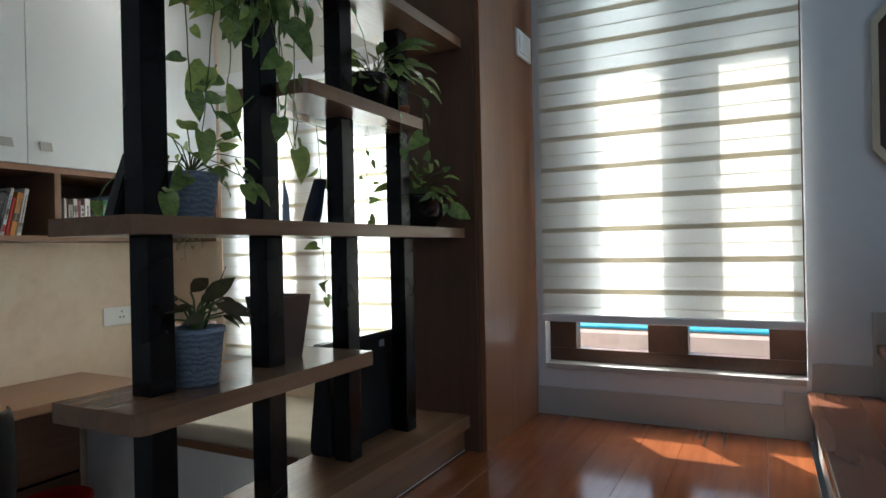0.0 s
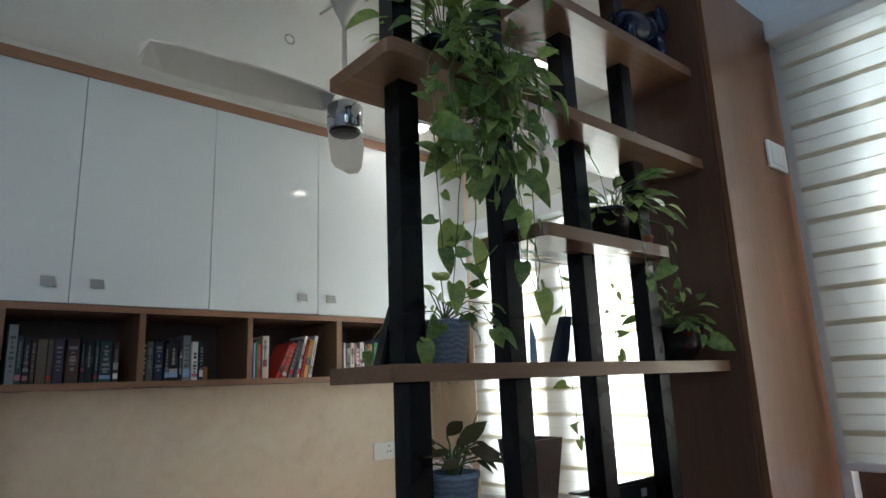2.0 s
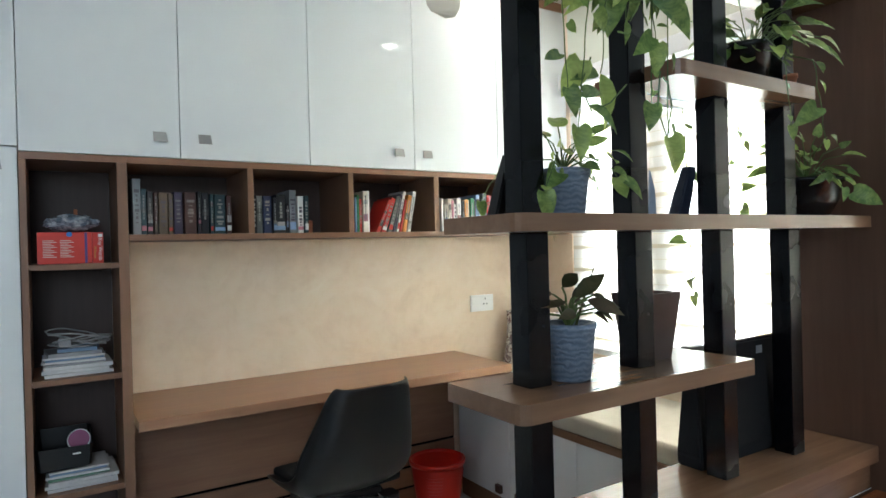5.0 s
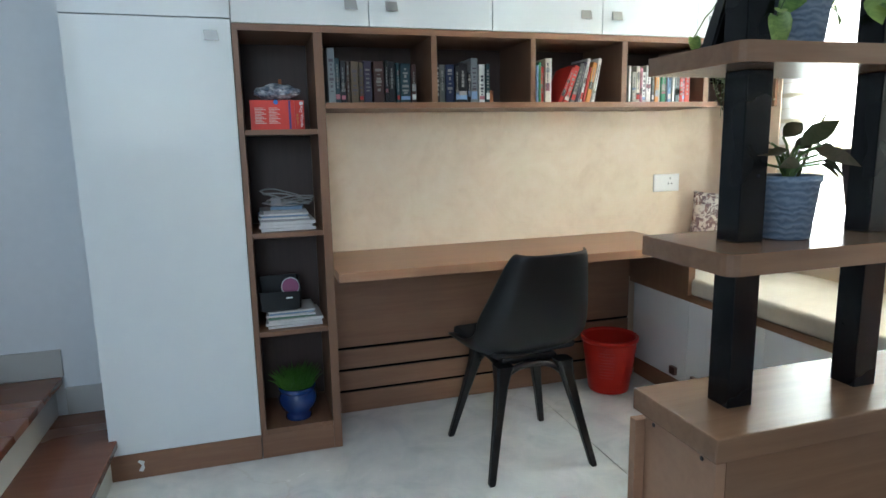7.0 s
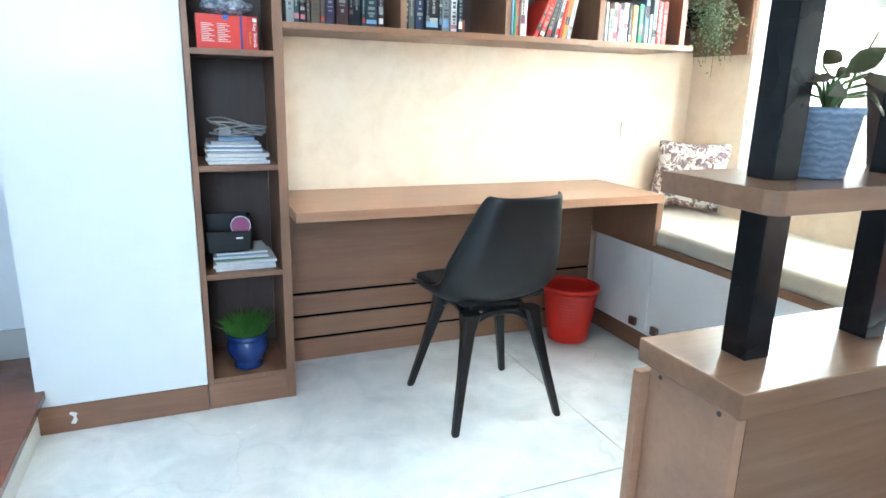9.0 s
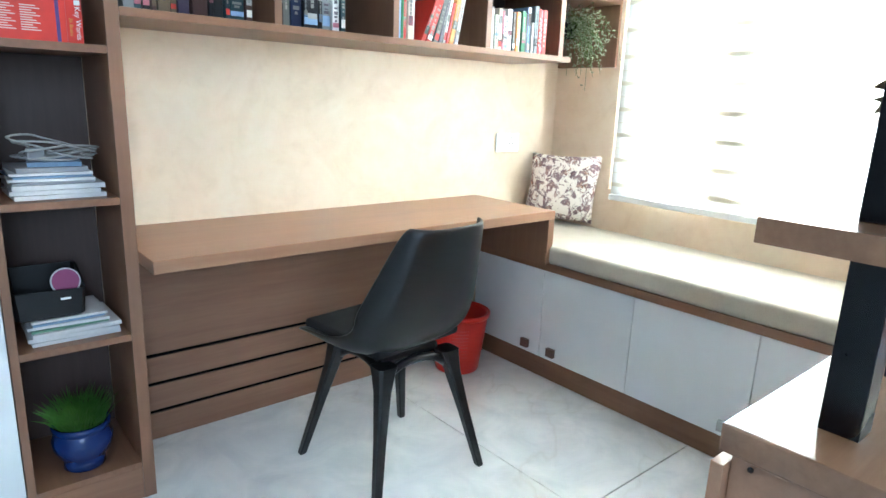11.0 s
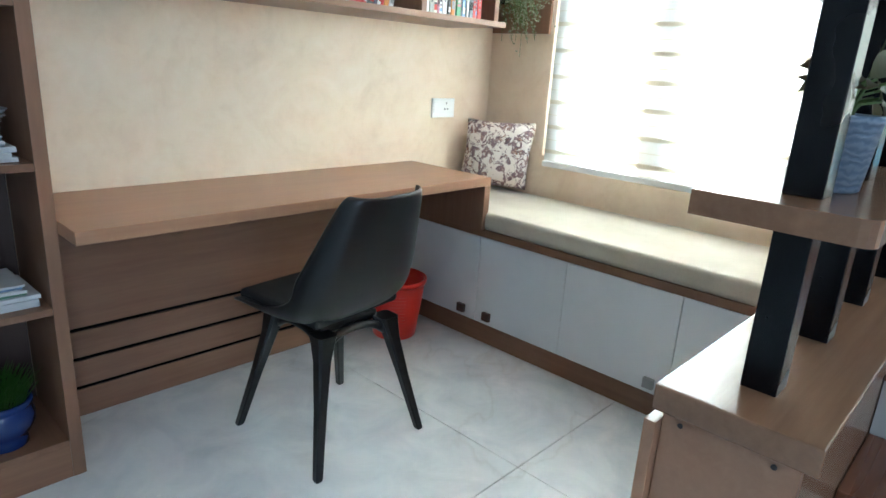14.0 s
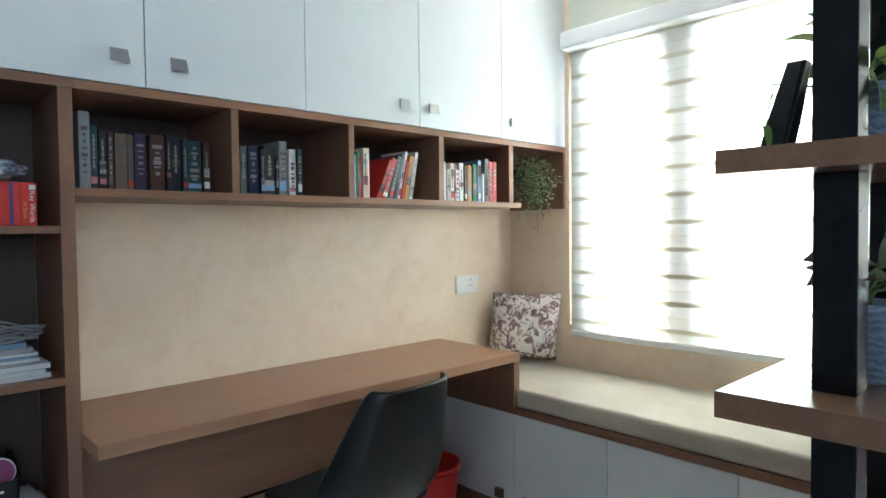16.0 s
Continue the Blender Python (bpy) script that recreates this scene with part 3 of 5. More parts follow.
window("window_2", -2.99, -2.105, 0.848, 2.48, ((-2.88, -2.62), (-2.48, -2.21)), "frame_wood", 0.05)

# outside
structure("ground", box(0.3, 60, -40, 40, -3.2, -3.0), "concrete")
structure("outer_wall", box(1.2, 1.35, -6, 3, -3.0, 0.80), "concrete")
sheet = thing("blue_sheet", (2.6, -2, 0.6), "bright blue plastic sheet laid over the neighbouring roof", "sheet")
part("sheet", box(1.6, 3.6, -5, 1, 0.775, 0.79, 0.004), "teal_sheet", sheet)
part("support", box(1.65, 3.55, -4.9, 0.9, -3.0, 0.774), "concrete", sheet)
structure("eave", box(0.2, 0.62, -4, 1.0, 2.62, 2.72), "white_paint")


# ---- ceiling lights and fan ----
for i, (x, y) in enumerate(((-0.50, -0.58), (-0.50, -1.40), (-2.40, -1.45))):
    dl = thing("downlight", (x, y, CEIL), "round white recessed ceiling downlight, switched on", "ceiling light", "downlights in the ceiling")
    part("frame", lathe([(0.052, 0), (0.066, -0.001), (0.068, -0.006), (0.052, -0.008)], (x, y, CEIL), 28, False), "switch_white", dl, smooth=True)
    part("lens", lathe([(0.001, -0.005), (0.052, -0.004)], (x, y, CEIL), 28, False), "lens", dl, "bright frosted lens")
    la = new("downlight_lamp", bpy.data.lights.new("downlight_lamp", "AREA"))
    la.data.shape, la.data.size, la.data.energy, la.data.color = "DISK", 0.10, DOWN_W, (1.0, 0.93, 0.84)
    la.matrix_world = look((x, y, CEIL - 0.012), (x, y + 0.0001, 0))

fx, fy = -1.37, -1.30
fan = thing("ceiling_fan", (fx, fy, CEIL), "cream ceiling fan on a rod with a shiny silver motor", "ceiling fan")
part("canopy", lathe([(0.040, -0.001), (0.047, -0.012), (0.045, -0.035), (0.030, -0.075), (0.016, -0.105), (0.011, -0.125)], (fx, fy, CEIL), 28), "fan_paint", fan, smooth=True)
part("strut", tube([(fx - 0.03, fy + 0.02, CEIL - 0.055), (fx - 0.065, fy + 0.045, CEIL - 0.085)], 0.004, 6), "fan_paint", fan)
part("rod", lathe([(0.008, -0.10), (0.008, -0.40)], (fx, fy, CEIL), 14), "fan_paint", fan)
part("motor", lathe([(0.02, -0.395), (0.050, -0.405), (0.056, -0.415), (0.056, -0.485), (0.050, -0.493)], (fx, fy, CEIL), 32), "steel_shine", fan, "polished silver motor housing", smooth=True)
part("cap", lathe([(0.050, -0.4935), (0.045, -0.50), (0.02, -0.502)], (fx, fy, CEIL), 32), "black_plastic", fan, "black bottom cap")
for k in range(3):
    a = radians(58 + 120 * k)
    b = bmesh.new()
    rows = []
    for s, wd in ((0.053, 0.035), (0.12, 0.05), (0.30, 0.065), (0.52, 0.06), (0.585, 0.045), (0.60, 0.01)):
        rows.append([b.verts.new((fx + math.cos(a) * s - math.sin(a) * q * wd, fy + math.sin(a) * s + math.cos(a) * q * wd, CEIL - 0.41 + q * 0.012 + dz)) for q, dz in ((-1, 0), (1, 0), (1, 0.005), (-1, 0.005))])
    for r1, r2 in zip(rows, rows[1:]):
        for i in range(4):
            b.faces.new((r1[i], r1[(i + 1) % 4], r2[(i + 1) % 4], r2[i]))
    b.faces.new(rows[0][::-1])
    b.faces.new(rows[-1])
    bmesh.ops.recalc_face_normals(b, faces=b.faces[:])
    part("blade", b, "fan_paint", fan)
wire = thing("hook_wire", (-1.40, -0.97, CEIL), "thin grey wire loop hanging out of the ceiling", "wire")
part("loop", tube([(-1.40 + 0.018 * math.cos(a), -0.97, CEIL - 0.022 + 0.018 * math.sin(a)) for a in np.linspace(0.4, 6.4, 14)], 0.0022, 6), "cable", wire)

# ---- socket on the wall, mirror on the stairs ----
so = thing("wall_socket", (-0.35, -0.001, 0.99), "white double socket plate on the ochre wall", "socket")
part("plate", box(-0.414, -0.262, -0.010, -0.0008, 0.952, 1.042, 0.003), "switch_white", so)
part("switch", box(-0.404, -0.366, -0.0125, -0.0102, 0.975, 1.025, 0.001), "switch_white", so)
for dx, dz in ((0, 0.02), (-0.01, -0.008), (0.01, -0.008)):
    part("hole", box(-0.318 + dx - 0.003, -0.318 + dx + 0.003, -0.0108, -0.0102, 1.0 + dz - 0.004, 1.0 + dz + 0.004), "ink", so, "dark socket hole")

b = bmesh.new()
oct_pts = [(-3.175, 1.577), (-3.175, 1.98), (-3.30, 2.13), (-3.56, 2.13), (-3.69, 1.98), (-3.69, 1.577), (-3.56, 1.42), (-3.30, 1.42)]
mir = thing("wall_frame", (-0.01, -3.43, 1.78), "dark eight-sided wall panel with a cream frame above the stairs", "frame")
cy, cz = -3.43, 1.777
ring = []
for sc, xx in ((1.0, -0.002), (1.0, -0.022), (0.93, -0.022), (0.93, -0.010)):
    ring.append([b.verts.new((xx, cy + (p - cy) * sc, cz + (q - cz) * sc)) for p, q in oct_pts])
for r1, r2 in zip(ring, ring[1:]):
    for i in range(8):
        b.faces.new((r1[i], r1[(i + 1) % 8], r2[(i + 1) % 8], r2[i]))
bmesh.ops.recalc_face_normals(b, faces=b.faces[:])
part("frame", b, "ivory", mir, "cream painted frame")
b = bmesh.new()
b.faces.new([b.verts.new((-0.009, cy + (p - cy) * 0.94, cz + (q - cz) * 0.94)) for p, q in oct_pts])
part("panel", b, "frame_wood", mir, "dark panel")


# ---- chair ----
def chair(cx, cy):
    t = thing("desk_chair", (cx, cy, 0), "black moulded shell chair on four black legs at the desk", "chair")
    rows = [(0.262, 0.428, 0.160, 0.0, 0.0), (0.240, 0.450, 0.200, 0.006, 0.0), (0.16, 0.452, 0.220, 0.026, 0.0), (0.05, 0.438, 0.232, 0.050, 0.0), (-0.05, 0.432, 0.236, 0.082, 0.01),
            (-0.118, 0.446, 0.236, 0.098, 0.03), (-0.166, 0.486, 0.234, 0.085, 0.07), (-0.192, 0.545, 0.229, 0.050, 0.10), (-0.214, 0.620, 0.215, 0.020, 0.10), (-0.234, 0.705, 0.193, 0.006, 0.09),
            (-0.250, 0.775, 0.172, 0.004, 0.078), (-0.262, 0.825, 0.156, 0.008, 0.064), (-0.266, 0.846, 0.138, 0.006, 0.056)]
    n = 14
    b = bmesh.new()
    g = []
    for y, z, hw, lift, curl in rows:
        row_v = []
        for i in range(n + 1):
            u = -1 + 2 * i / n
            e = abs(u) ** 2.6
            row_v.append(b.verts.new((cx + hw * math.sin(u * math.pi / 2) if abs(u) < 1 else cx + hw * u, cy + y + curl * e, z + lift * e)))
        g.append(row_v)
    for r1, r2 in zip(g, g[1:]):
        for i in range(n):
            b.faces.new((r1[i], r1[i + 1], r2[i + 1], r2[i]))
    bmesh.ops.recalc_face_normals(b, faces=b.faces[:])
    turn = Matrix.Rotation(radians(7), 4, "Z")
    for v in b.verts:
        v.co = Vector((cx, cy, 0)) + turn @ (v.co - Vector((cx, cy, 0)))
    sh = part("shell", b, "black_plastic", t, "black plastic seat shell", smooth=True)
    so_m = sh.modifiers.new("thick", "SOLIDIFY")
    so_m.thickness, so_m.offset = 0.009, 0.0
    sub = sh.modifiers.new("round", "SUBSURF")
    sub.levels = sub.render_levels = 1
    pad = box(cx - 0.175, cx + 0.175, cy - 0.13, cy + 0.235, 0.445, 0.482, 0.017, 4)
    for v in pad.verts:
        v.co = Vector((cx, cy, 0)) + turn @ (v.co - Vector((cx, cy, 0)))
    part("seat_pad", pad, "black_fabric", t, "black padded seat cushion", smooth=True)
    part("mount", box(cx - 0.11, cx + 0.11, cy - 0.10, cy + 0.14, 0.402, 0.436, 0.012), "black_plastic", t)
    for (fx_, fy_), (tx, ty) in (((-0.199, -0.213), (-0.115, -0.12)), ((0.220, -0.204), (0.125, -0.12)), ((0.200, 0.212), (0.12, 0.13)), ((-0.221, 0.206), (-0.115, 0.13))):
        b = bmesh.new()
        sections = ((0.0, 0.010), (0.006, 0.0125), (0.20, 0.016), (0.34, 0.022), (0.395, 0.030), (0.415, 0.034))
        rings = []
        for z, r in sections:
            f = z / 0.415
            px, py = cx + fx_ + (tx - fx_) * f, cy + fy_ + (ty - fy_) * f
            rings.append([b.verts.new((px + r * sx, py + r * sy, z)) for sx, sy in ((-1, -0.7), (-0.7, -1), (0.7, -1), (1, -0.7), (1, 0.7), (0.7, 1), (-0.7, 1), (-1, 0.7))])
        for r1, r2 in zip(rings, rings[1:]):
            for i in range(8):
                b.faces.new((r1[i], r1[(i + 1) % 8], r2[(i + 1) % 8], r2[i]))
        b.faces.new(rings[0][::-1])
        b.faces.new(rings[-1])
        bmesh.ops.recalc_face_normals(b, faces=b.faces[:])
        part("leg", b, "black_plastic", t, smooth=False)
    for (ax, ay), (bx, by) in (((-0.115, -0.12), (0.125, -0.12)), ((0.12, 0.13), (-0.115, 0.13)), ((-0.115, -0.12), (-0.115, 0.13)), ((0.125, -0.12), (0.12, 0.13))):
        pts = []
        for i in range(9):
            f = i / 8
            sag = 0.045 * (abs(2 * f - 1) ** 2.6)
            pts.append((cx + ax + (bx - ax) * f, cy + ay + (by - ay) * f, 0.408 - sag))
        part("brace", tube(pts, 0.0135, 8), "black_plastic", t, smooth=True)
    return t


chair(-1.436, -0.616)

# ---- waste bin ----
bx, by = -0.755, -0.175
binn = thing("waste_bin", (bx, by, 0), "round red plastic waste bin under the desk", "waste bin")
part("bucket", lathe([(0.001, 0.004), (0.096, 0.0), (0.099, 0.006), (0.132, 0.262), (0.127, 0.262), (0.095, 0.012), (0.001, 0.010)], (bx, by, 0), 40, False), "red_plastic", binn, smooth=True)
part("rim", lathe([(0.130, 0.252), (0.139, 0.254), (0.140, 0.272), (0.133, 0.276), (0.127, 0.272), (0.127, 0.256)], (bx, by, 0), 40, False), "red_plastic", binn, smooth=True)
for k in range(9):
    z = 0.085 + 0.016 * k
    rr = 0.0995 + (0.132 - 0.0995) * (z / 0.262)
    for a0 in (3.75, 5.6):
        pts = [(bx + (rr + 0.001) * math.cos(a0 + da), by + (rr + 0.001) * math.sin(a0 + da), z) for da in np.linspace(0, 0.62, 6)]
        part("rib", tube(pts, 0.0022, 4), "red_plastic", binn)


# ---- pillow ----
pil = thing("pillow", (-0.115, -0.20, 0.78), "square cream pillow with brown flowers, leaning in the corner", "pillow")
b = bmesh.new()
n = 16
gf, gb = [], []
ctr = Vector((-0.118, -0.185, 0.785))
right = Vector((0.62, -0.76, 0.0)).normalized()
up = (Vector((0.07, 0.05, 1.0)) + right * 0.10).normalized()
nrm = right.cross(up).normalized()
for side, store in ((1, gf), (-1, gb)):
    for j in range(n + 1):
        r_ = []
        for i in range(n + 1):
            u, v = -1 + 2 * i / n, -1 + 2 * j / n
            pinch = 1 - 0.07 * (1 - abs(u) ** 2) * abs(v) ** 3 - 0.07 * (1 - abs(v) ** 2) * abs(u) ** 3
            th = 0.055 * ((1 - u ** 4) * (1 - v ** 4)) ** 0.55
            wob = 0.004 * noise.noise(Vector((u * 2.5, v * 2.5, side)))
            p = ctr + right * (u * 0.172 * (pinch if abs(v) < 1 else 1)) + up * (v * 0.168 * pinch) + nrm * side * (th + (wob if th > 0.01 else 0))
            r_.append(b.verts.new(p))
        store.append(r_)
for store in (gf, gb):
    for j in range(n):
        for i in range(n):
            b.faces.new((store[j][i], store[j][i + 1], store[j + 1][i + 1], store[j + 1][i]))
bmesh.ops.remove_doubles(b, verts=b.verts[:], dist=0.0004)
bmesh.ops.recalc_face_normals(b, faces=b.faces[:])
part("cover", b, "floral", pil, smooth=True)

# ---- books ----
BLACKS = {"k": (0.007, 0.008, 0.011), "t": (0.015, 0.045, 0.055), "n": (0.014, 0.024, 0.07), "b": (0.055, 0.022, 0.018), "g": (0.10, 0.105, 0.10), "w": (0.68, 0.67, 0.64), "c": (0.60, 0.54, 0.44),
          "r": (0.50, 0.03, 0.02), "o": (0.62, 0.24, 0.04), "e": (0.02, 0.17, 0.07), "l": (0.22, 0.34, 0.55), "p": (0.45, 0.16, 0.20), "y": (0.12, 0.085, 0.05), "a": (0.20, 0.22, 0.235), "v": (0.04, 0.028, 0.06), "s": (0.38, 0.36, 0.30)}
WORDS = {"k": "black", "t": "dark teal", "n": "dark blue", "b": "dark brown", "g": "grey", "w": "white", "c": "cream", "r": "red", "o": "orange", "e": "green", "l": "light blue", "p": "pink", "y": "yellow", "a": "pale grey", "v": "purple", "s": "beige"}
rng = random.Random(4)


def book(x, width, height, key, base_z, front=-0.315, depth=0.15, lean=0.0, marks=True):
    cover_m = tinted("cover_" + WORDS[key].replace(" ", "_"), BLACKS[key], 0.35)
    how = "leaning sideways" if abs(lean) > 4 else "standing upright"
    t = thing("book", (x, front, base_z), "%s %s book %s on the wall shelf" % ("thin" if width < 0.016 else "thick", WORDS[key], how), "book", "books on the wall shelf")
    b = box(x, x + width, front, front + 0.0025, base_z, base_z + height, 0.0008, 1)
    box(x, x + 0.0018, front + 0.0025, front + depth, base_z, base_z + height, bm=b)
    box(x + width - 0.0018, x + width, front + 0.0025, front + depth, base_z, base_z + height, bm=b)
    part("cover", b, cover_m, t)
    if width > 0.005:
        part("pages", box(x + 0.0019, x + width - 0.0019, front + 0.003, front + depth - 0.003, base_z + 0.003, base_z + height - 0.004), "paper", t, "cream pages")
    if marks and width > 0.011:
        ink = tinted("mark_light", (0.24, 0.23, 0.215)) if key in "ktnbrevgo" else tinted("mark_dark", (0.08, 0.07, 0.09))
        b = bmesh.new()
        style = rng.random()
        z = base_z + height * rng.uniform(0.14, 0.3)
        while style < 0.5 and z < base_z + height * rng.uniform(0.74, 0.92):
            hh = rng.uniform(0.003, 0.012)
            half = width * rng.uniform(0.10, 0.34)
            box(x + width / 2 - half, x + width / 2 + half, front - 0.0006, front - 0.0001, z, z + hh, bm=b)
            z += hh + rng.uniform(0.002, 0.012)
        if style >= 0.5:
            low = base_z + height * rng.uniform(0.25, 0.4)
            while low < base_z + height * 0.82:
                tall_ = rng.uniform(0.006, 0.014)
                half = width * rng.uniform(0.10, 0.16)
                box(x + width / 2 - half, x + width / 2 + half, front - 0.0006, front - 0.0001, low, low + tall_, bm=b)
                low += tall_ + 0.0025
            for k in range(rng.randint(1, 2)):
                z = base_z + height * rng.uniform(0.05, 0.72)
                shade = rng.choice(["l", "w", "p", "g", "s", "y"])
                part("spine_picture", box(x + width * 0.06, x + width * 0.94, front - 0.0004, front - 0.00005, z, z + height * rng.uniform(0.06, 0.2)), tinted("picture_" + WORDS[shade].replace(" ", "_"), tuple(v * 0.5 for v in BLACKS[shade])), t, "printed picture patch")
        if b.verts:
            part("spine_print", b, ink, t, "small printed bars")
        else:
            b.free()
        if rng.random() < 0.45:
            col_ = rng.choice(["r", "y", "l", "w", "p"])
            part("spine_band", box(x + 0.001, x + width - 0.001, front - 0.0007, front - 0.0002, base_z + height * 0.08, base_z + height * rng.uniform(0.16, 0.26)), tinted("band_" + WORDS[col_].replace(" ", "_"), BLACKS[col_]), t, "coloured band")
    if lean:
        t.rotation_euler = (0, radians(lean), 0)
    return t


BZ = 1.3846
bay1 = [(-2.088, .026, .200, "a"), (-2.061, .018, .165, "t"), (-2.040, .018, .155, "k"), (-2.018, .012, .150, "b"), (-2.002, .030, .152, "y"), (-1.969, .016, .150, "y"), (-1.951, .030, .156, "v"), (-1.914, .040, .155, "b"), (-1.868, .012, .160, "k"),
        (-1.854, .026, .156, "k"), (-1.824, .012, .150, "t"), (-1.806, .040, .150, "t"), (-1.763, .018, .146, "b")]
bay2 = [(-1.664, .016, .150, "k"), (-1.646, .022, .148, "g"), (-1.620, .034, .148, "n"), (-1.583, .014, .142, "k"), (-1.567, .036, .155, "k"), (-1.528, .012, .120, "k"), (-1.512, .028, .175, "a"), (-1.480, .024, .150, "w"), (-1.453, .016, .152, "t")]
bay3 = [(-1.243, .013, .175, "r"), (-1.228, .008, .150, "l"), (-1.218, .010, .162, "e"), (-1.206, .012, .145, "r"), (-1.188, .022, .178, "c"), (-1.164, .008, .180, "w")]
bay4 = [(-0.812, .014, .160, "p"), (-0.797, .010, .158, "v"), (-0.784, .010, .155, "w"), (-0.764, .020, .130, "s"), (-0.742, .018, .155, "c"), (-0.722, .012, .148, "p"), (-0.709, .016, .130, "w"), (-0.692, .024, .158, "w"), (-0.665, .014, .148, "g"),
        (-0.650, .018, .152, "o"), (-0.631, .010, .150, "s"), (-0.618, .022, .158, "e"), (-0.594, .010, .150, "k"), (-0.580, .018, .176, "l"), (-0.560, .010, .120, "w"), (-0.548, .022, .184, "a"), (-0.520, .014, .176, "r"), (-0.504, .012, .174, "p"), (-0.490, .024, .176, "r")]
for x, wd, h, k in bay1 + bay2 + bay3 + bay4:
    book(x, wd, h, k, BZ, front=-0.322 + rng.uniform(-0.006, 0.010))
for x, wd, h, k, lean in ((-1.122, .016, .160, "r", 24), (-1.098, .022, .165, "r", 20), (-1.066, .020, .172, "g", 17), (-1.041, .014, .175, "v", 14), (-1.023, .012, .188, "w", 13), (-1.006, .010, .150, "r", 12.5), (-0.992, .020, .172, "o", 12), (-0.966, .016, .188, "w", 11)):
    book(x, wd, h, k, BZ + 0.0005, lean=lean)
red_b = thing("small_figure", (-1.41, -0.20, BZ), "small red-brown wooden block at the end of the shelf bay", "block")
part("block", box(-1.432, -1.386, -0.24, -0.16, BZ, BZ + 0.055, 0.006), "terracotta", red_b)


# ---- things in the open shelf unit ----
def text_ob(body, size, m4, mat, parent, label, depth=0.0004):
    cu = bpy.data.curves.new("lettering", "FONT")
    cu.body, cu.size, cu.extrude, cu.align_x, cu.align_y = body, size, depth, "CENTER", "CENTER"
    tmp = bpy.data.objects.new("tmp", cu)
    scene.collection.objects.link(tmp)
    me = bpy.data.meshes.new_from_object(tmp.evaluated_get(bpy.context.evaluated_depsgraph_get()))
    bpy.data.objects.remove(tmp)
    me.transform(m4)
    me.transform(Matrix.Translation(-ORIGIN[parent]))
    me.materials.clear()
    me.materials.append(M[mat])
    ob = new("lettering", me)
    ob.parent = parent
    return tagged(ob, label)


tinted("book_red", (0.66, 0.035, 0.02), 0.4), tinted("violet", (0.09, 0.05, 0.22), 0.4), tinted("gold", (0.60, 0.36, 0.05), 0.4), tinted("magenta", (0.30, 0.05, 0.16), 0.3)
tinted("bright_blue", (0.02, 0.18, 0.62), 0.4), tinted("pale_print", (0.72, 0.55, 0.50), 0.6)
bxs = thing("book_box", (-2.30, -0.28, 1.2875), "red boxed set of reading books on an open shelf", "book box")
part("box", box(-2.378, -2.218, -0.322, -0.20, 1.2875, 1.395, 0.0015), "book_red", bxs)
part("side_band", box(-2.240, -2.232, -0.3232, -0.3222, 1.289, 1.3935), "violet", bxs, "violet strip")
b = bmesh.new()
for c0 in (-2.362, -2.312):
    for k in range(11):
        box(c0, c0 + 0.040 - 0.008 * ((k * 7) % 3), -0.3228, -0.3222, 1.310 + k * 0.0055, 1.3125 + k * 0.0055, bm=b)
part("print", b, "pale_print", bxs, "pale lines of fine print")
part("sticker", lathe([(0.001, 0), (0.009, 0), (0.009, 0.001)], (0, 0, 0), 16, False), "bright_blue", bxs, "round blue sticker").location = (0.0, 0.0, 0.0)
bpy.context.view_layer.update()
stk = bxs.children[-1]
for v in stk.data.vertices:
    x_, y_, z_ = v.co + ORIGIN[bxs]
    v.co = Vector((-2.285 + x_, -0.3224 - z_, 1.388 + y_)) - ORIGIN[bxs]
stk.name = "sticker"
spine = part("spine", box(-2.2175, -2.183, -0.3215, -0.20, 1.2875, 1.394, 0.0015), "book_red", bxs, "red spine with white title")
down = Matrix.Translation((-2.193, -0.3226, 1.335)) @ Matrix.Rotation(radians(90), 4, "X") @ Matrix.Rotation(radians(-90), 4, "Z")
text_ob("Key Words", 0.0165, down, "switch_white", bxs, "white title")
down = Matrix.Translation((-2.2085, -0.3226, 1.325)) @ Matrix.Rotation(radians(90), 4, "X") @ Matrix.Rotation(radians(-90), 4, "Z")
text_ob("36 Books", 0.011, down, "gold", bxs, "small gold title")
part("badge", box(-2.199, -2.186, -0.3226, -0.3216, 1.377, 1.389, 0.001), "switch_white", bxs, "small white badge")

bag = thing("plastic_bag", (-2.27, -0.24, 1.395), "crumpled clear plastic bag lying on the red book box", "bag")
b = bmesh.new()
bmesh.ops.create_icosphere(b, subdivisions=4, radius=1.0)
for v in b.verts:
    c_ = v.co.copy()
    k = 1 + 0.18 * noise.noise(c_ * 2.2) + 0.10 * noise.noise(c_ * 6)
    v.co = Vector((-2.275 + c_.x * 0.082 * k, -0.255 + c_.y * 0.05 * k, 1.4285 + c_.z * 0.030 * k))
    v.co.z = max(v.co.z, 1.3965)
part("bag", b, "clear_bag", bag, smooth=False)
part("stick", box(-2.268, -2.256, -0.245, -0.238, 1.44, 1.478, 0.003), "terracotta", bag, "short brown stick")


def papers(cx, cy, z, specs, label):
    t = thing("paper_stack", (cx, cy, z), label, "papers")
    for i, (hw, hd, th, key, dx, rot) in enumerate(specs):
        b = box(-hw, hw, -hd, hd, 0, th, 0.0006, 1)
        bmesh.ops.transform(b, verts=b.verts, matrix=Matrix.Translation((cx + dx, cy, z)) @ Matrix.Rotation(radians(rot), 4, "Z"))
        part("booklet", b, key, t)
        z += th + 0.0006
    return z


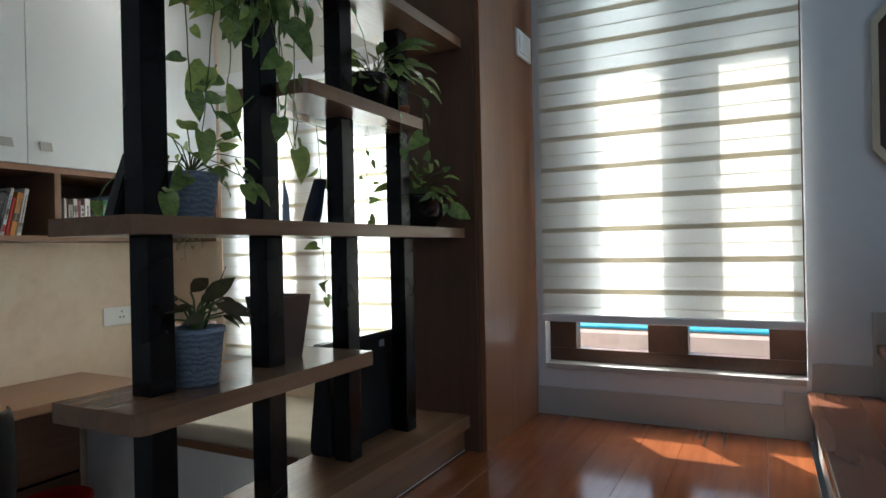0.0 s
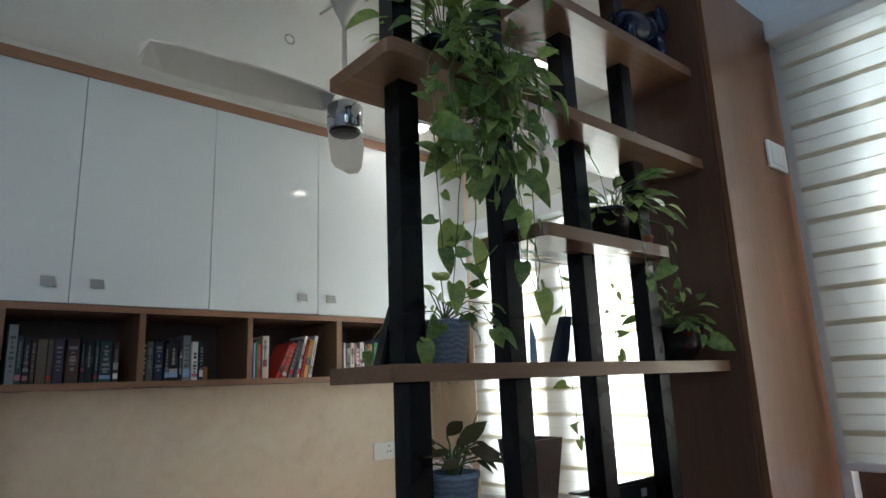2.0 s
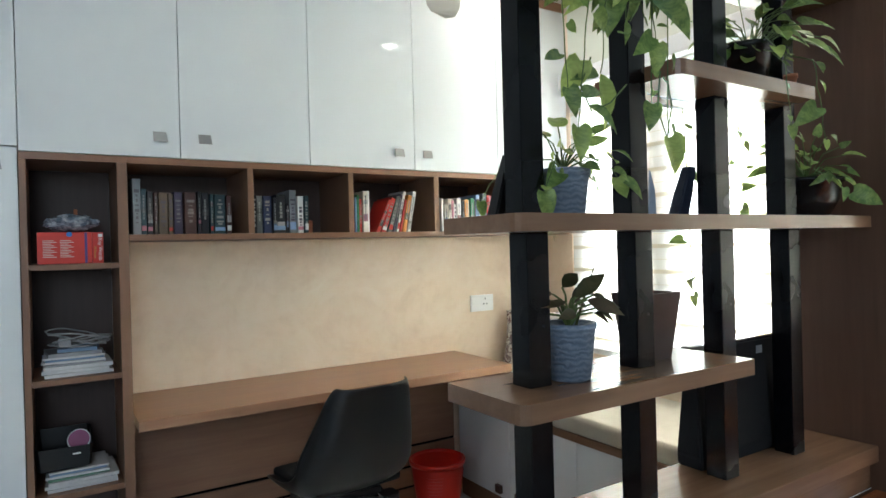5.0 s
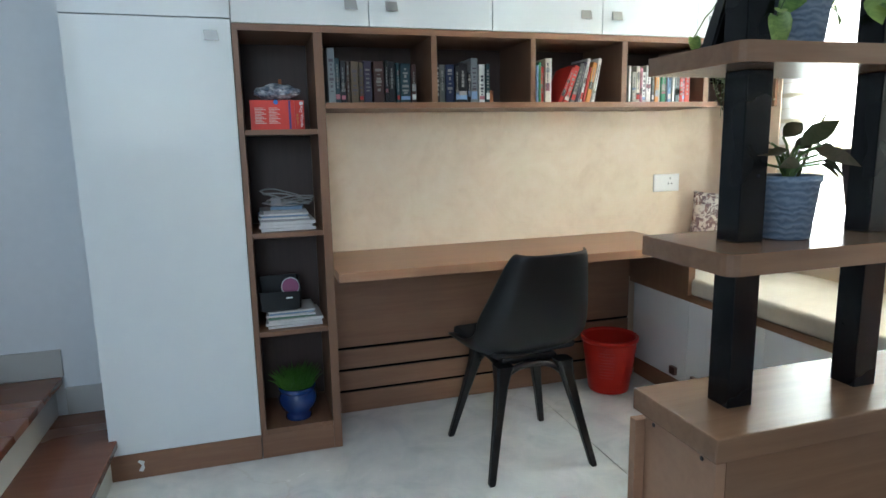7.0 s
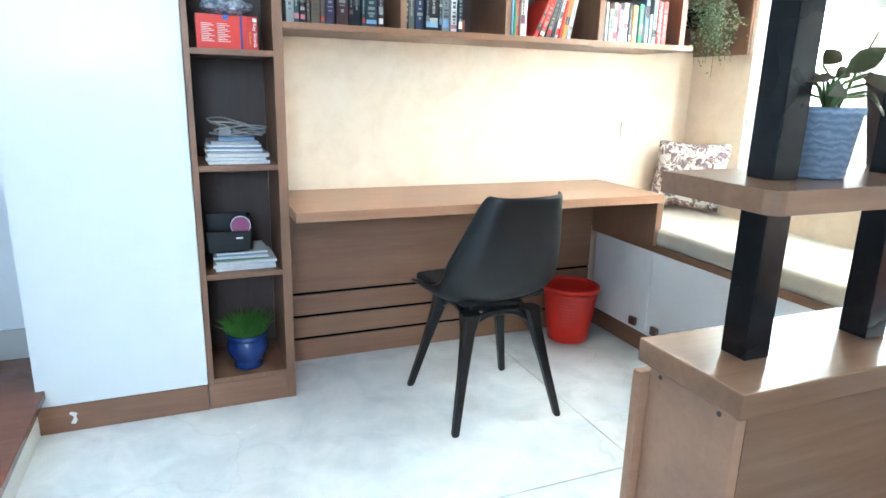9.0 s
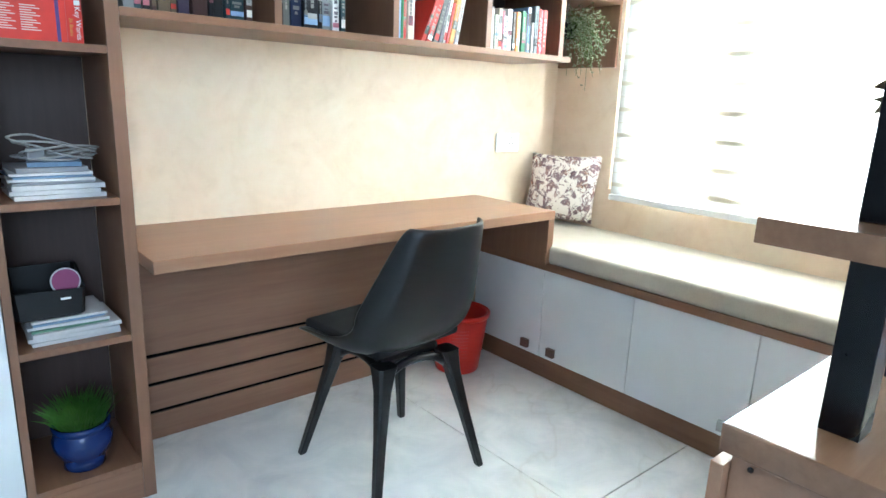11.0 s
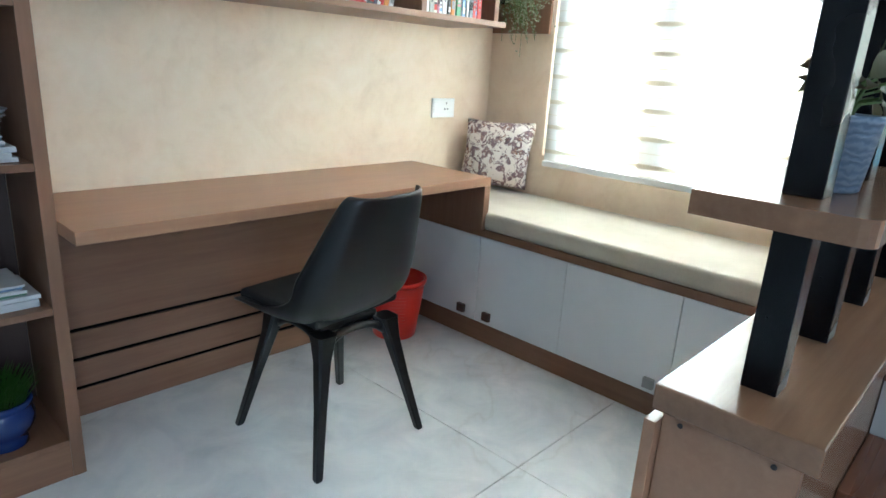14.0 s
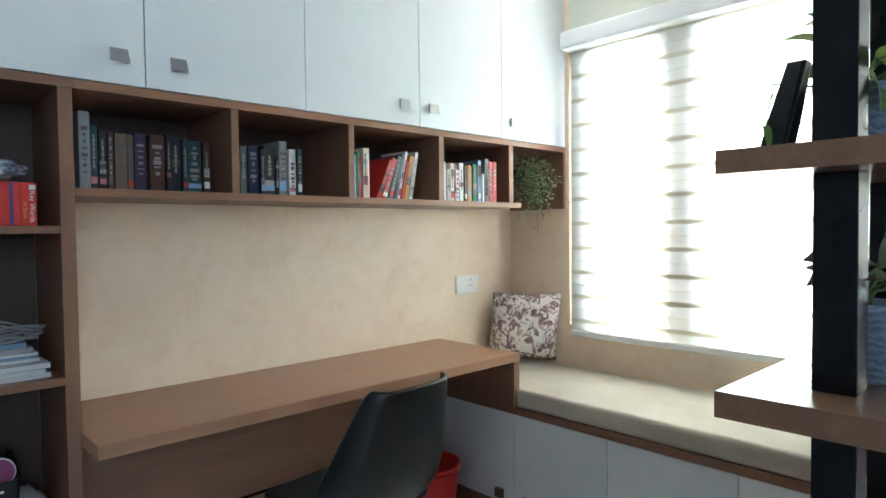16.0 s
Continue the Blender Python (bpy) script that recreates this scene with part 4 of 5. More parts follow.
tinted("pp_white", (0.68, 0.69, 0.70), 0.6), tinted("pp_blue", (0.20, 0.32, 0.48), 0.5), tinted("pp_green", (0.12, 0.25, 0.17), 0.5), tinted("pp_grey", (0.35, 0.36, 0.38), 0.6)
ztop = papers(-2.272, -0.215, 0.9035, [(0.103, 0.10, .012, "pp_white", .004, 2), (0.100, 0.10, .011, "pp_white", .0, -2), (0.103, .10, .013, "pp_white", .004, 1), (0.092, .09, .006, "pp_grey", -.008, 3), (0.096, .09, .007, "pp_white", -.004, -3),
                                       (0.088, .085, .006, "pp_blue", -.01, 4), (0.092, .085, .007, "pp_white", -.006, -1), (0.080, .08, .012, "pp_grey", -.01, 5), (0.06, .07, .012, "pp_blue", .01, -6)], "stack of white papers and booklets on an open shelf")
cab_ = thing("cable_coil", (-2.26, -0.24, ztop), "tangled grey cable lying over the papers", "cable")
for k in range(5):
    pts = []
    for i in range(26):
        a = i / 25 * 2 * math.pi * 1.1 + k
        rr = 0.075 + 0.018 * math.sin(3 * a + k)
        pts.append((-2.262 + rr * 1.1 * math.cos(a), -0.245 + 0.6 * rr * math.sin(a), ztop + 0.006 + (0.008 + 0.013 * k) * (0.5 + 0.5 * math.sin(a + k * 1.3))))
    part("loop", tube(pts, 0.0028, 6), "cable", cab_, smooth=True)
part("plug", box(-2.325, -2.285, -0.27, -0.235, ztop + 0.001, ztop + 0.034, 0.006), "pp_grey", cab_)
ztop = papers(-2.268, -0.215, 0.5185, [(0.105, .10, .010, "pp_white", .004, 1), (0.108, .10, .011, "pp_white", .004, -2), (0.106, .10, .011, "pp_white", .006, 2), (0.092, .09, .007, "pp_green", -.01, 3), (0.096, .09, .008, "pp_white", -.006, -2), (0.086, .085, .006, "pp_blue", -.012, 4), (0.09, .085, .006, "pp_white", -.006, 1)],
                "stack of thin white booklets on an open shelf")
pch = thing("basket", (-2.31, -0.24, ztop), "small black plastic basket with a round pink mirror on the booklets", "basket")
b = bmesh.new()
rings = []
for grow, up in ((-0.010, 0.0), (0.0, 0.006), (0.006, 1.0), (0.002, 1.0), (-0.006, 0.10)):
    ring = []
    for x, y, tall in ((-2.385, -0.300, 0.082), (-2.245, -0.300, 0.078), (-2.236, -0.290, 0.080), (-2.236, -0.185, 0.118), (-2.245, -0.175, 0.122), (-2.385, -0.175, 0.122), (-2.394, -0.185, 0.118), (-2.394, -0.290, 0.086)):
        dx, dy = (1 if x > -2.315 else -1), (1 if y > -0.24 else -1)
        ring.append(b.verts.new((x + dx * grow, y + dy * grow, ztop + (up if up < 0.01 else up * tall))))
    rings.append(ring)
for r1, r2 in zip(rings, rings[1:]):
    for i in range(8):
        b.faces.new((r1[i], r1[(i + 1) % 8], r2[(i + 1) % 8], r2[i]))
b.faces.new(rings[0][::-1])
b.faces.new(rings[-1])
bmesh.ops.recalc_face_normals(b, faces=b.faces[:])
part("body", b, "black_plastic", pch)
for name, mat, r0, r1, lift, lab in (("mirror_rim", "pp_white", 0.032, 0.036, 0.0, "white rim"), ("mirror_face", "magenta", 0.001, 0.0325, 0.001, "round pink face")):
    b = lathe([(r0, 0.0), (r1, 0.0), (r1, 0.006), (r0, 0.006)], (0, 0, lift), 28)
    bmesh.ops.transform(b, verts=b.verts, matrix=Matrix.Translation((-2.272, -0.268, ztop + 0.092)) @ Matrix.Rotation(radians(78), 4, "X"))
    part(name, b, mat, pch, lab, smooth=False)
part("tag", box(-2.292, -2.268, -0.3075, -0.3062, ztop + 0.052, ztop + 0.058, 0.0005), "switch_white", pch, "small white tag")

# ---- plants ----
def leaf_mesh(name, length, width, mat, fold=0.18, droop=0.25, heart=True):
    outline = ([(0.0, 0.0), (-0.10, 0.30), (0.02, 0.46), (0.22, 0.50), (0.45, 0.44), (0.68, 0.31), (0.86, 0.14), (1.0, 0.0)] if heart
               else [(0.0, 0.0), (0.08, 0.14), (0.22, 0.30), (0.45, 0.38), (0.68, 0.28), (0.85, 0.13), (0.94, 0.05), (1.0, 0.0)])
    b = bmesh.new()
    mid = [b.verts.new((max(0.0, a) * length, 0, -droop * length * a * a * 0.5)) for a, _ in outline]
    for s in (-1, 1):
        side = [mid[0]] + [b.verts.new((a * length, s * w_ * width, fold * abs(w_) * width - droop * length * max(a, 0) ** 2 * 0.5)) for a, w_ in outline[1:-1]] + [mid[-1]]
        for i in range(len(outline) - 1):
            vs = []
            for v in (mid[i], mid[i + 1], side[i + 1], side[i]):
                if v not in vs:
                    vs.append(v)
            if len(vs) >= 3:
                b.faces.new(vs if s > 0 else vs[::-1])
    me = bpy.data.meshes.new(name)
    b.to_mesh(me)
    b.free()
    me.materials.append(M[mat])
    me.shade_smooth()
    return me


LEAF_SIZE = 0.88
LEAVES = {"pothos": [leaf_mesh("leaf", 0.060, 0.044, "pothos", 0.3, 0.5), leaf_mesh("leaf", 0.075, 0.052, "pothos", 0.4, 0.7), leaf_mesh("leaf", 0.046, 0.034, "pothos", 0.15, 0.2), leaf_mesh("leaf", 0.080, 0.042, "pothos", 0.5, 0.9, False), leaf_mesh("leaf", 0.058, 0.036, "pothos", 0.7, 0.3), leaf_mesh("leaf", 0.036, 0.030, "pothos", 0.2, -0.3)],
          "blade": [leaf_mesh("leaf", 0.115, 0.050, "pothos", 0.5, 0.9, False), leaf_mesh("leaf", 0.10, 0.058, "pothos", 0.4, 0.6, False)],
          "dark": [leaf_mesh("leaf", 0.080, 0.042, "dark_leaf", 0.25, 0.5, False), leaf_mesh("leaf", 0.065, 0.038, "dark_leaf", 0.2, 0.3, False)]}
lr = random.Random(11)


def leaf(parent, kind, pos, ahead, size=1.0, face=(0, -0.4, 1)):
    me = lr.choice(LEAVES[kind])
    ob = new("leaf", me)
    ob.parent = parent
    x_ax = Vector(ahead).normalized()
    z_ax = (Vector(face) + Vector((lr.uniform(-.3, .3), lr.uniform(-.3, .3), lr.uniform(-.2, .2))))
    z_ax = (z_ax - x_ax * z_ax.dot(x_ax)).normalized()
    y_ax = z_ax.cross(x_ax)
    m = Matrix((x_ax, y_ax, z_ax)).transposed().to_4x4()
    s = size * lr.uniform(0.60, 1.25) * (LEAF_SIZE if kind == "pothos" else 0.9)
    ob.matrix_basis = Matrix.Translation(Vector(pos) - ORIGIN[parent]) @ m @ Matrix.Diagonal((s, s, s, 1))
    return ob


def vine(parent, start, path, kind="pothos", every=0.045, size=1.0, radius=0.0016, stuff=None):
    """A stem through the points of path, with leaves along it that hang and face the room."""
    pts = [Vector(start)] + [Vector(p) for p in path]
    fine = []
    for a, b_ in zip(pts, pts[1:]):
        n_ = max(2, int((b_ - a).length / 0.02))
        for i in range(n_):
            f = i / n_
            fine.append(a.lerp(b_, f) + Vector((0.006 * noise.noise(a * 9 + Vector((f * 3, 0, 0))), 0.006 * noise.noise(a * 7 + Vector((0, f * 3, 0))), 0)))
    fine.append(pts[-1])
    part("stem", tube(fine, radius, 5, 0.6), "stem", parent)
    run, last, side = 0.0, fine[0], 1
    for p in fine[1:]:
        run += (p - last).length
        last = p
        if run > every * lr.uniform(0.7, 1.3):
            run = 0
            side = -side
            ahead = Vector((side * lr.uniform(0.2, 1.0), lr.uniform(-0.9, 0.3), lr.uniform(-1.0, 0.25)))
            tip = p + ahead.normalized() * lr.uniform(0.008, 0.026)
            leaf(parent, kind, tip, ahead, size * lr.uniform(0.65, 1.1), (lr.uniform(-1.0, .8), -1.0, lr.uniform(-0.2, 0.9)))
    leaf(parent, kind, fine[-1], (lr.uniform(-.3, .3), -0.2, -1), size, (-.3, -1, .1))


def bush(parent, centre, reach, count, kind="pothos", size=1.0, up=0.5, squash=(1, 1, 1)):
    """Leaves on short bent stalks out of one point."""
    for i in range(count):
        a = lr.uniform(0, 2 * math.pi)
        e = lr.uniform(up - 0.7, up + 0.75)
        d = Vector((math.cos(a) * math.cos(e) * squash[0], math.sin(a) * math.cos(e) * squash[1], math.sin(e) * squash[2]))
        r = reach * lr.uniform(0.35, 1.0)
        c_ = Vector(centre)
        mid = c_ + d * r * 0.5 + Vector((0, 0, r * 0.22))
        end = c_ + d * r
        end.y = min(max(end.y, -2.06), -1.79)
        part("stalk", tube([c_, mid, end], 0.0012, 4), "stem", parent)
        leaf(parent, kind, end, (d.x, d.y, d.z - 0.45), size, (lr.uniform(-.4, .3), -0.8, 0.8))


def pot(parent, at, r0, r1, h, mat, label, rim=0.003):
    part("pot", lathe([(r0 * 0.9, 0), (r0, 0.002), (r1, h - 0.012), (r1 + rim, h - 0.010), (r1 + rim, h), (r1 - 0.005, h), (r1 - 0.006, h - 0.012), (0.002, h - 0.013)], at, 36, False), mat, parent, label, smooth=True)
    part("soil", lathe([(r1 - 0.006, h - 0.014), (r1 * 0.5, h - 0.009), (0.001, h - 0.008)], at, 20, False), "soil", parent, "dark soil", smooth=True)


# pot on the low board
p1 = thing("potted_plant", (-1.512, -1.915, 1.0563), "dark-leaved plant in a ribbed grey-blue pot on the short board", "potted plant")
pot(p1, (-1.512, -1.915, 1.0563), 0.040, 0.050, 0.107, "woven_pot", "ribbed grey-blue pot")
for dx, dy, dz, ex, ez in ((-.035, -.02, .045, -1, .35), (-.02, .02, .06, -.9, .5), (.0, -.02, .055, .4, .6), (.03, -.03, .04, .9, .3), (.04, .0, .06, 1, .25), (.05, -.02, .03, 1, -.1), (-.045, .0, .025, -1, .1), (.015, .03, .07, .8, .7), (.035, .02, .04, .9, .2), (-.02, -.04, .03, -.5, .3), (.03, -.035, .025, .9, -.1), (-.035, -.03, .05, -.8, .3), (.02, .01, .05, .5, .5), (-.01, .035, .045, -.3, .4), (.045, -.02, .055, 1, .1), (-.05, .02, .05, -1, .2), (.01, -.04, .05, .2, .2)):
    e = (-1.512 + dx, -1.915 + dy, 1.157 + dz)
    part("stalk", tube([(-1.512, -1.915, 1.15), (-1.512 + dx * 0.4, -1.915 + dy * 0.4, 1.157 + dz * 0.8), e], 0.0022, 5), "stem", p1)
    leaf(p1, "dark", e, (ex, dy * 6, ez - 0.3), 1.0, (-.2, -.7, .7))
part("shoot", tube([(-1.50, -1.92, 1.15), (-1.475, -1.93, 1.23), (-1.455, -1.935, 1.275)], 0.003, 6, 0.3), "dark_leaf", p1)

dp = thing("planter", (-1.236, -1.872, 1.0563), "empty dark brown tapered planter on the short board", "planter")
b = bmesh.new()
rings = [[b.verts.new((-1.236 + sx * r, -1.868 + sy * r, 1.0563 + h)) for sx, sy in ((-1, -1), (1, -1), (1, 1), (-1, 1))] for r, h in ((0.036, 0), (0.052, 0.145), (0.048, 0.145), (0.036, 0.02))]
for r1, r2 in zip(rings, rings[1:]):
    for i in range(4):
        b.faces.new((r1[i], r1[(i + 1) % 4], r2[(i + 1) % 4], r2[i]))
b.faces.new(rings[0][::-1])
b.faces.new(rings[-1])
bmesh.ops.recalc_face_normals(b, faces=b.faces[:])
part("body", b, "brown_pot", dp)

# things on the long board at eye height
p2 = thing("potted_plant", (-1.512, -1.91, 1.3643), "green trailing plant in a ribbed grey-blue pot at eye height", "potted plant")
pot(p2, (-1.512, -1.91, 1.3643), 0.040, 0.049, 0.088, "woven_pot", "ribbed grey-blue pot")
bush(p2, (-1.512, -1.91, 1.452), 0.115, 20, "pothos", 0.85, 0.5)
vine(p2, (-1.50, -1.95, 1.455), [(-1.475, -1.985, 1.47), (-1.462, -2.0, 1.43)], "pothos", 0.04, 1.1)
vine(p2, (-1.54, -1.94, 1.455), [(-1.60, -1.99, 1.47), (-1.64, -2.0, 1.40)], "pothos", 0.05, 0.8)
vine(p2, (-1.55, -1.88, 1.455), [(-1.60, -1.83, 1.46), (-1.655, -1.84, 1.395)], "pothos", 0.2, 0.8)

for (x, y, tilt, key, lab) in ((-1.612, -1.838, -8, "black_plastic", "black tapered vase behind the first post"), (-1.095, -1.850, 5, "navy", "dark blue tapered vase behind the third post")):
    v_ = thing("vase", (x, y, 1.3643), lab, "vase")
    b = bmesh.new()
    rings = [[b.verts.new((x + sx * wx + h * 0.12, y + sy * wx * 0.85 - h * 0.20, 1.3643 + h)) for sx, sy in ((-1, -1), (1, -1), (1, 1), (-1, 1))] for wx, h in ((0.020, 0), (0.0185, 0.05), (0.014, 0.118), (0.012, 0.118), (0.015, 0.05))]
    for r1, r2 in zip(rings, rings[1:]):
        for i in range(4):
            b.faces.new((r1[i], r1[(i + 1) % 4], r2[(i + 1) % 4], r2[i]))
    b.faces.new(rings[0][::-1])
    b.faces.new(rings[-1])
    bmesh.ops.recalc_face_normals(b, faces=b.faces[:])
    bmesh.ops.bevel(b, geom=[e for e in b.edges if abs(e.verts[0].co.z - e.verts[1].co.z) > 0.02], offset=0.004, segments=2, affect="EDGES")
    part("body", b, key, v_)
fin = thing("card", (-1.165, -1.84, 1.3643), "thin pale blue card standing on edge on the long board", "card")
b = bmesh.new()
f1 = [b.verts.new(p) for p in ((-1.185, -1.842, 1.3643), (-1.160, -1.842, 1.3643), (-1.163, -1.842, 1.43), (-1.178, -1.842, 1.475))]
f2 = [b.verts.new((v.co.x, -1.838, v.co.z)) for v in f1]
b.faces.new(f1)
b.faces.new(f2[::-1])
for i in range(4):
    b.faces.new((f1[i], f2[i], f2[(i + 1) % 4], f1[(i + 1) % 4]))
bmesh.ops.recalc_face_normals(b, faces=b.faces[:])
part("card", b, tinted("pale_blue", (0.35, 0.45, 0.58), 0.5), fin)

p3 = thing("potted_plant", (-0.638, -1.905, 1.3643), "bright green plant in a shiny black bowl on the long board", "potted plant")
part("pot", lathe([(0.04, 0), (0.055, 0.003), (0.078, 0.045), (0.086, 0.09), (0.092, 0.093), (0.092, 0.102), (0.083, 0.102), (0.080, 0.092), (0.002, 0.088)], (-0.638, -1.905, 1.3643), 40, False), "dark_pot", p3, "shiny black bowl", smooth=True)
part("soil", lathe([(0.079, 0.0885), (0.03, 0.094), (0.001, 0.094)], (-0.638, -1.905, 1.3643), 20, False), "soil", p3, "dark soil", smooth=True)
bush(p3, (-0.64, -1.91, 1.462), 0.13, 38, "pothos", 0.85, 0.6, (0.85, 1, 1))
vine(p3, (-0.70, -1.96, 1.47), [(-0.72, -2.01, 1.475), (-0.705, -2.03, 1.43)], "pothos", 0.05, 0.9)

# small board: spider plant and little clay pot
p4 = thing("potted_plant", (-0.905, -1.915, 1.6683), "leafy plant in a small black pot on the short upper board", "potted plant")
pot(p4, (-0.915, -1.915, 1.6683), 0.045, 0.060, 0.105, "dark_pot", "small black pot")
bush(p4, (-0.90, -1.915, 1.77), 0.17, 17, "blade", 0.85, 0.5)
bush(p4, (-0.90, -1.93, 1.76), 0.16, 34, "pothos", 1.05, 0.2)
vine(p4, (-0.93, -1.97, 1.75), [(-0.96, -2.035, 1.72), (-0.955, -2.04, 1.60), (-0.95, -2.04, 1.56)], "pothos", 0.045, 0.9)
vine(p4, (-0.86, -1.97, 1.75), [(-0.84, -2.035, 1.72), (-0.82, -2.04, 1.62), (-0.79, -2.035, 1.54)], "pothos", 0.05, 0.9)
vine(p4, (-0.88, -1.87, 1.75), [(-0.76, -1.79, 1.74), (-0.73, -1.78, 1.58), (-0.735, -1.78, 1.39)], "pothos", 0.028, 0.7)
vine(p4, (-0.95, -1.87, 1.75), [(-0.99, -1.79, 1.72), (-0.96, -1.78, 1.50), (-0.95, -1.78, 1.17)], "pothos", 0.045, 1.15)
cp = thing("clay_pot", (-0.845, -1.985, 1.6683), "tiny terracotta pot at the edge of the short upper board", "pot")
part("pot", lathe([(0.009, 0), (0.010, 0.001), (0.014, 0.022), (0.016, 0.022), (0.016, 0.030), (0.012, 0.030), (0.011, 0.012)], (-0.845, -1.985, 1.6683), 20), "terracotta", cp, smooth=True)

# long trailing plant on the upper board
p5 = thing("potted_plant", (-1.49, -1.91, 1.9723), "large trailing pothos in a black pot with long hanging vines", "potted plant")
pot(p5, (-1.49, -1.91, 1.9723), 0.045, 0.062, 0.10, "dark_pot", "black plastic pot")
bush(p5, (-1.50, -1.93, 2.06), 0.17, 66, "pothos", 1.0, 0.45, (1.1, 1, 1))
bush(p5, (-1.49, -1.93, 2.06), 0.16, 14, "blade", 0.62, 0.5, (1.1, 1, 1))
bush(p5, (-1.39, -1.98, 2.03), 0.17, 66, "pothos", 1.0, -0.1, (1.1, 0.6, 1))
bush(p5, (-1.43, -2.02, 1.92), 0.15, 50, "pothos", 1.0, -0.2, (1.2, 0.6, 1))
bush(p5, (-1.46, -2.02, 1.83), 0.13, 48, "pothos", 0.9, -0.3, (1.1, 0.5, 1))
part("shoot", tube([(-1.56, -1.94, 2.06), (-1.565, -1.95, 2.13), (-1.555, -1.955, 2.17)], 0.0018, 5, 0.5), "stem", p5)
for k in range(6):
    leaf(p5, "pothos", (-1.56, -1.95, 2.10 + 0.015 * k), (0.4 * (-1) ** k, -0.2, 1.2), 0.8)
vl = random.Random(5)
for k in range(15):
    f = k / 14
    x0 = -1.48 + 0.12 * f
    x1 = -1.655 + f * 0.34 + vl.uniform(-0.012, 0.012)
    z1 = (1.56, 1.78, 1.50, 1.72, 1.80, 1.60, 1.82, 1.70, 1.84, 1.66)[k % 10]
    yy = -2.034 - vl.uniform(0, 0.03)
    vine(p5, (x0, -1.95, 2.05), [(x0 * 0.4 + x1 * 0.6, yy, 2.03), (x1, yy, 1.92), (x1 + vl.uniform(-0.02, 0.02), yy, (1.92 + z1) / 2), (x1 + vl.uniform(-0.02, 0.02), yy, z1)], "pothos", (0.058, 0.045, 0.07)[k % 3], (0.95, 0.85, 1.1)[k % 3])
part("tendril", tube([(-1.575, -2.05, 1.62), (-1.60, -2.05, 1.57), (-1.575, -2.05, 1.53), (-1.53, -2.05, 1.55), (-1.49, -2.05, 1.585)], 0.0014, 5), "stem", p5)
part("tendril", tube([(-1.40, -2.05, 1.62), (-1.41, -2.05, 1.55), (-1.385, -2.05, 1.50), (-1.37, -2.05, 1.56), (-1.38, -2.05, 1.60)], 0.0014, 5), "stem", p5)

cow = thing("animal_figure", (-0.93, -1.90, 1.9723), "cream carved block with black animal marks on the upper board", "figure")
part("block", box(-0.975, -0.885, -1.915, -1.885, 1.9723, 2.030, 0.004), "ivory", cow)
for dx, dz, w_, h_ in ((-0.025, 0.03, 0.018, 0.012), (0.005, 0.035, 0.022, 0.010), (0.02, 0.018, 0.012, 0.014), (-0.012, 0.014, 0.012, 0.008), (-0.028, 0.052, 0.006, 0.012)):
    part("mark", box(-0.93 + dx, -0.93 + dx + w_, -1.9165, -1.9152, 1.9723 + dz, 1.9723 + dz + h_, 0.0004), "ink", cow, "black painted mark")

p6 = thing("potted_plant", (-1.165, -1.93, 2.2793), "small plant in a round grey pot on the highest board", "potted plant")
pot(p6, (-1.165, -1.93, 2.2793), 0.035, 0.055, 0.062, "grey_pot", "round grey pot")
bush(p6, (-1.165, -1.93, 2.33), 0.10, 16, "pothos", 0.7, 0.5)
vine(p6, (-1.19, -1.96, 2.33), [(-1.24, -2.03, 2.30), (-1.27, -2.04, 2.22)], "pothos", 0.035, 0.7)

# elephant figure
el = thing("elephant_figure", (-0.66, -1.92, 2.2793), "shiny dark blue-black elephant figure on the highest board", "figure")
b = bmesh.new()


def blob(bm, at, r, sub=2):
    b2 = bmesh.new()
    bmesh.ops.create_icosphere(b2, subdivisions=sub, radius=1)
    for v in b2.verts:
        v.co = Vector((at[0] + v.co.x * r[0], at[1] + v.co.y * r[1], at[2] + v.co.z * r[2]))
    return join(bm, b2)


blob(b, (0.0, 0.0, 0.066), (0.056, 0.030, 0.030), 3)
blob(b, (0.040, 0.0, 0.076), (0.030, 0.026, 0.028), 3)
blob(b, (0.072, 0.0, 0.102), (0.025, 0.021, 0.024), 3)
for sx, lean in ((-0.038, -0.012), (0.044, 0.016)):
    for sy in (-0.016, 0.016):
        join(b, tube([(sx, sy, 0.062), (sx + lean * 0.5, sy * 1.2, 0.030), (sx + lean, sy * 1.3, 0.0)], 0.012, 10, 0.75))
join(b, tube([(0.086, 0, 0.100), (0.106, 0, 0.086), (0.114, 0, 0.050), (0.118, 0, 0.012)], 0.009, 8, 0.5))
join(b, tube([(-0.054, 0, 0.076), (-0.066, 0, 0.055), (-0.064, 0, 0.035)], 0.0035, 6, 0.5))
for sy in (-1, 1):
    blob(b, (0.060, sy * 0.023, 0.098), (0.022, 0.005, 0.026), 2)
    join(b, tube([(0.088, sy * 0.010, 0.086), (0.104, sy * 0.013, 0.074), (0.110, sy * 0.013, 0.080)], 0.003, 6, 0.5))
for v in b.verts:
    v.co = Vector((-0.70, -1.93, 2.2793)) + v.co * 1.85
part("body", b, tinted("elephant_glaze", (0.012, 0.022, 0.055), 0.15), el, smooth=True)
el.children[0].data.shade_smooth()

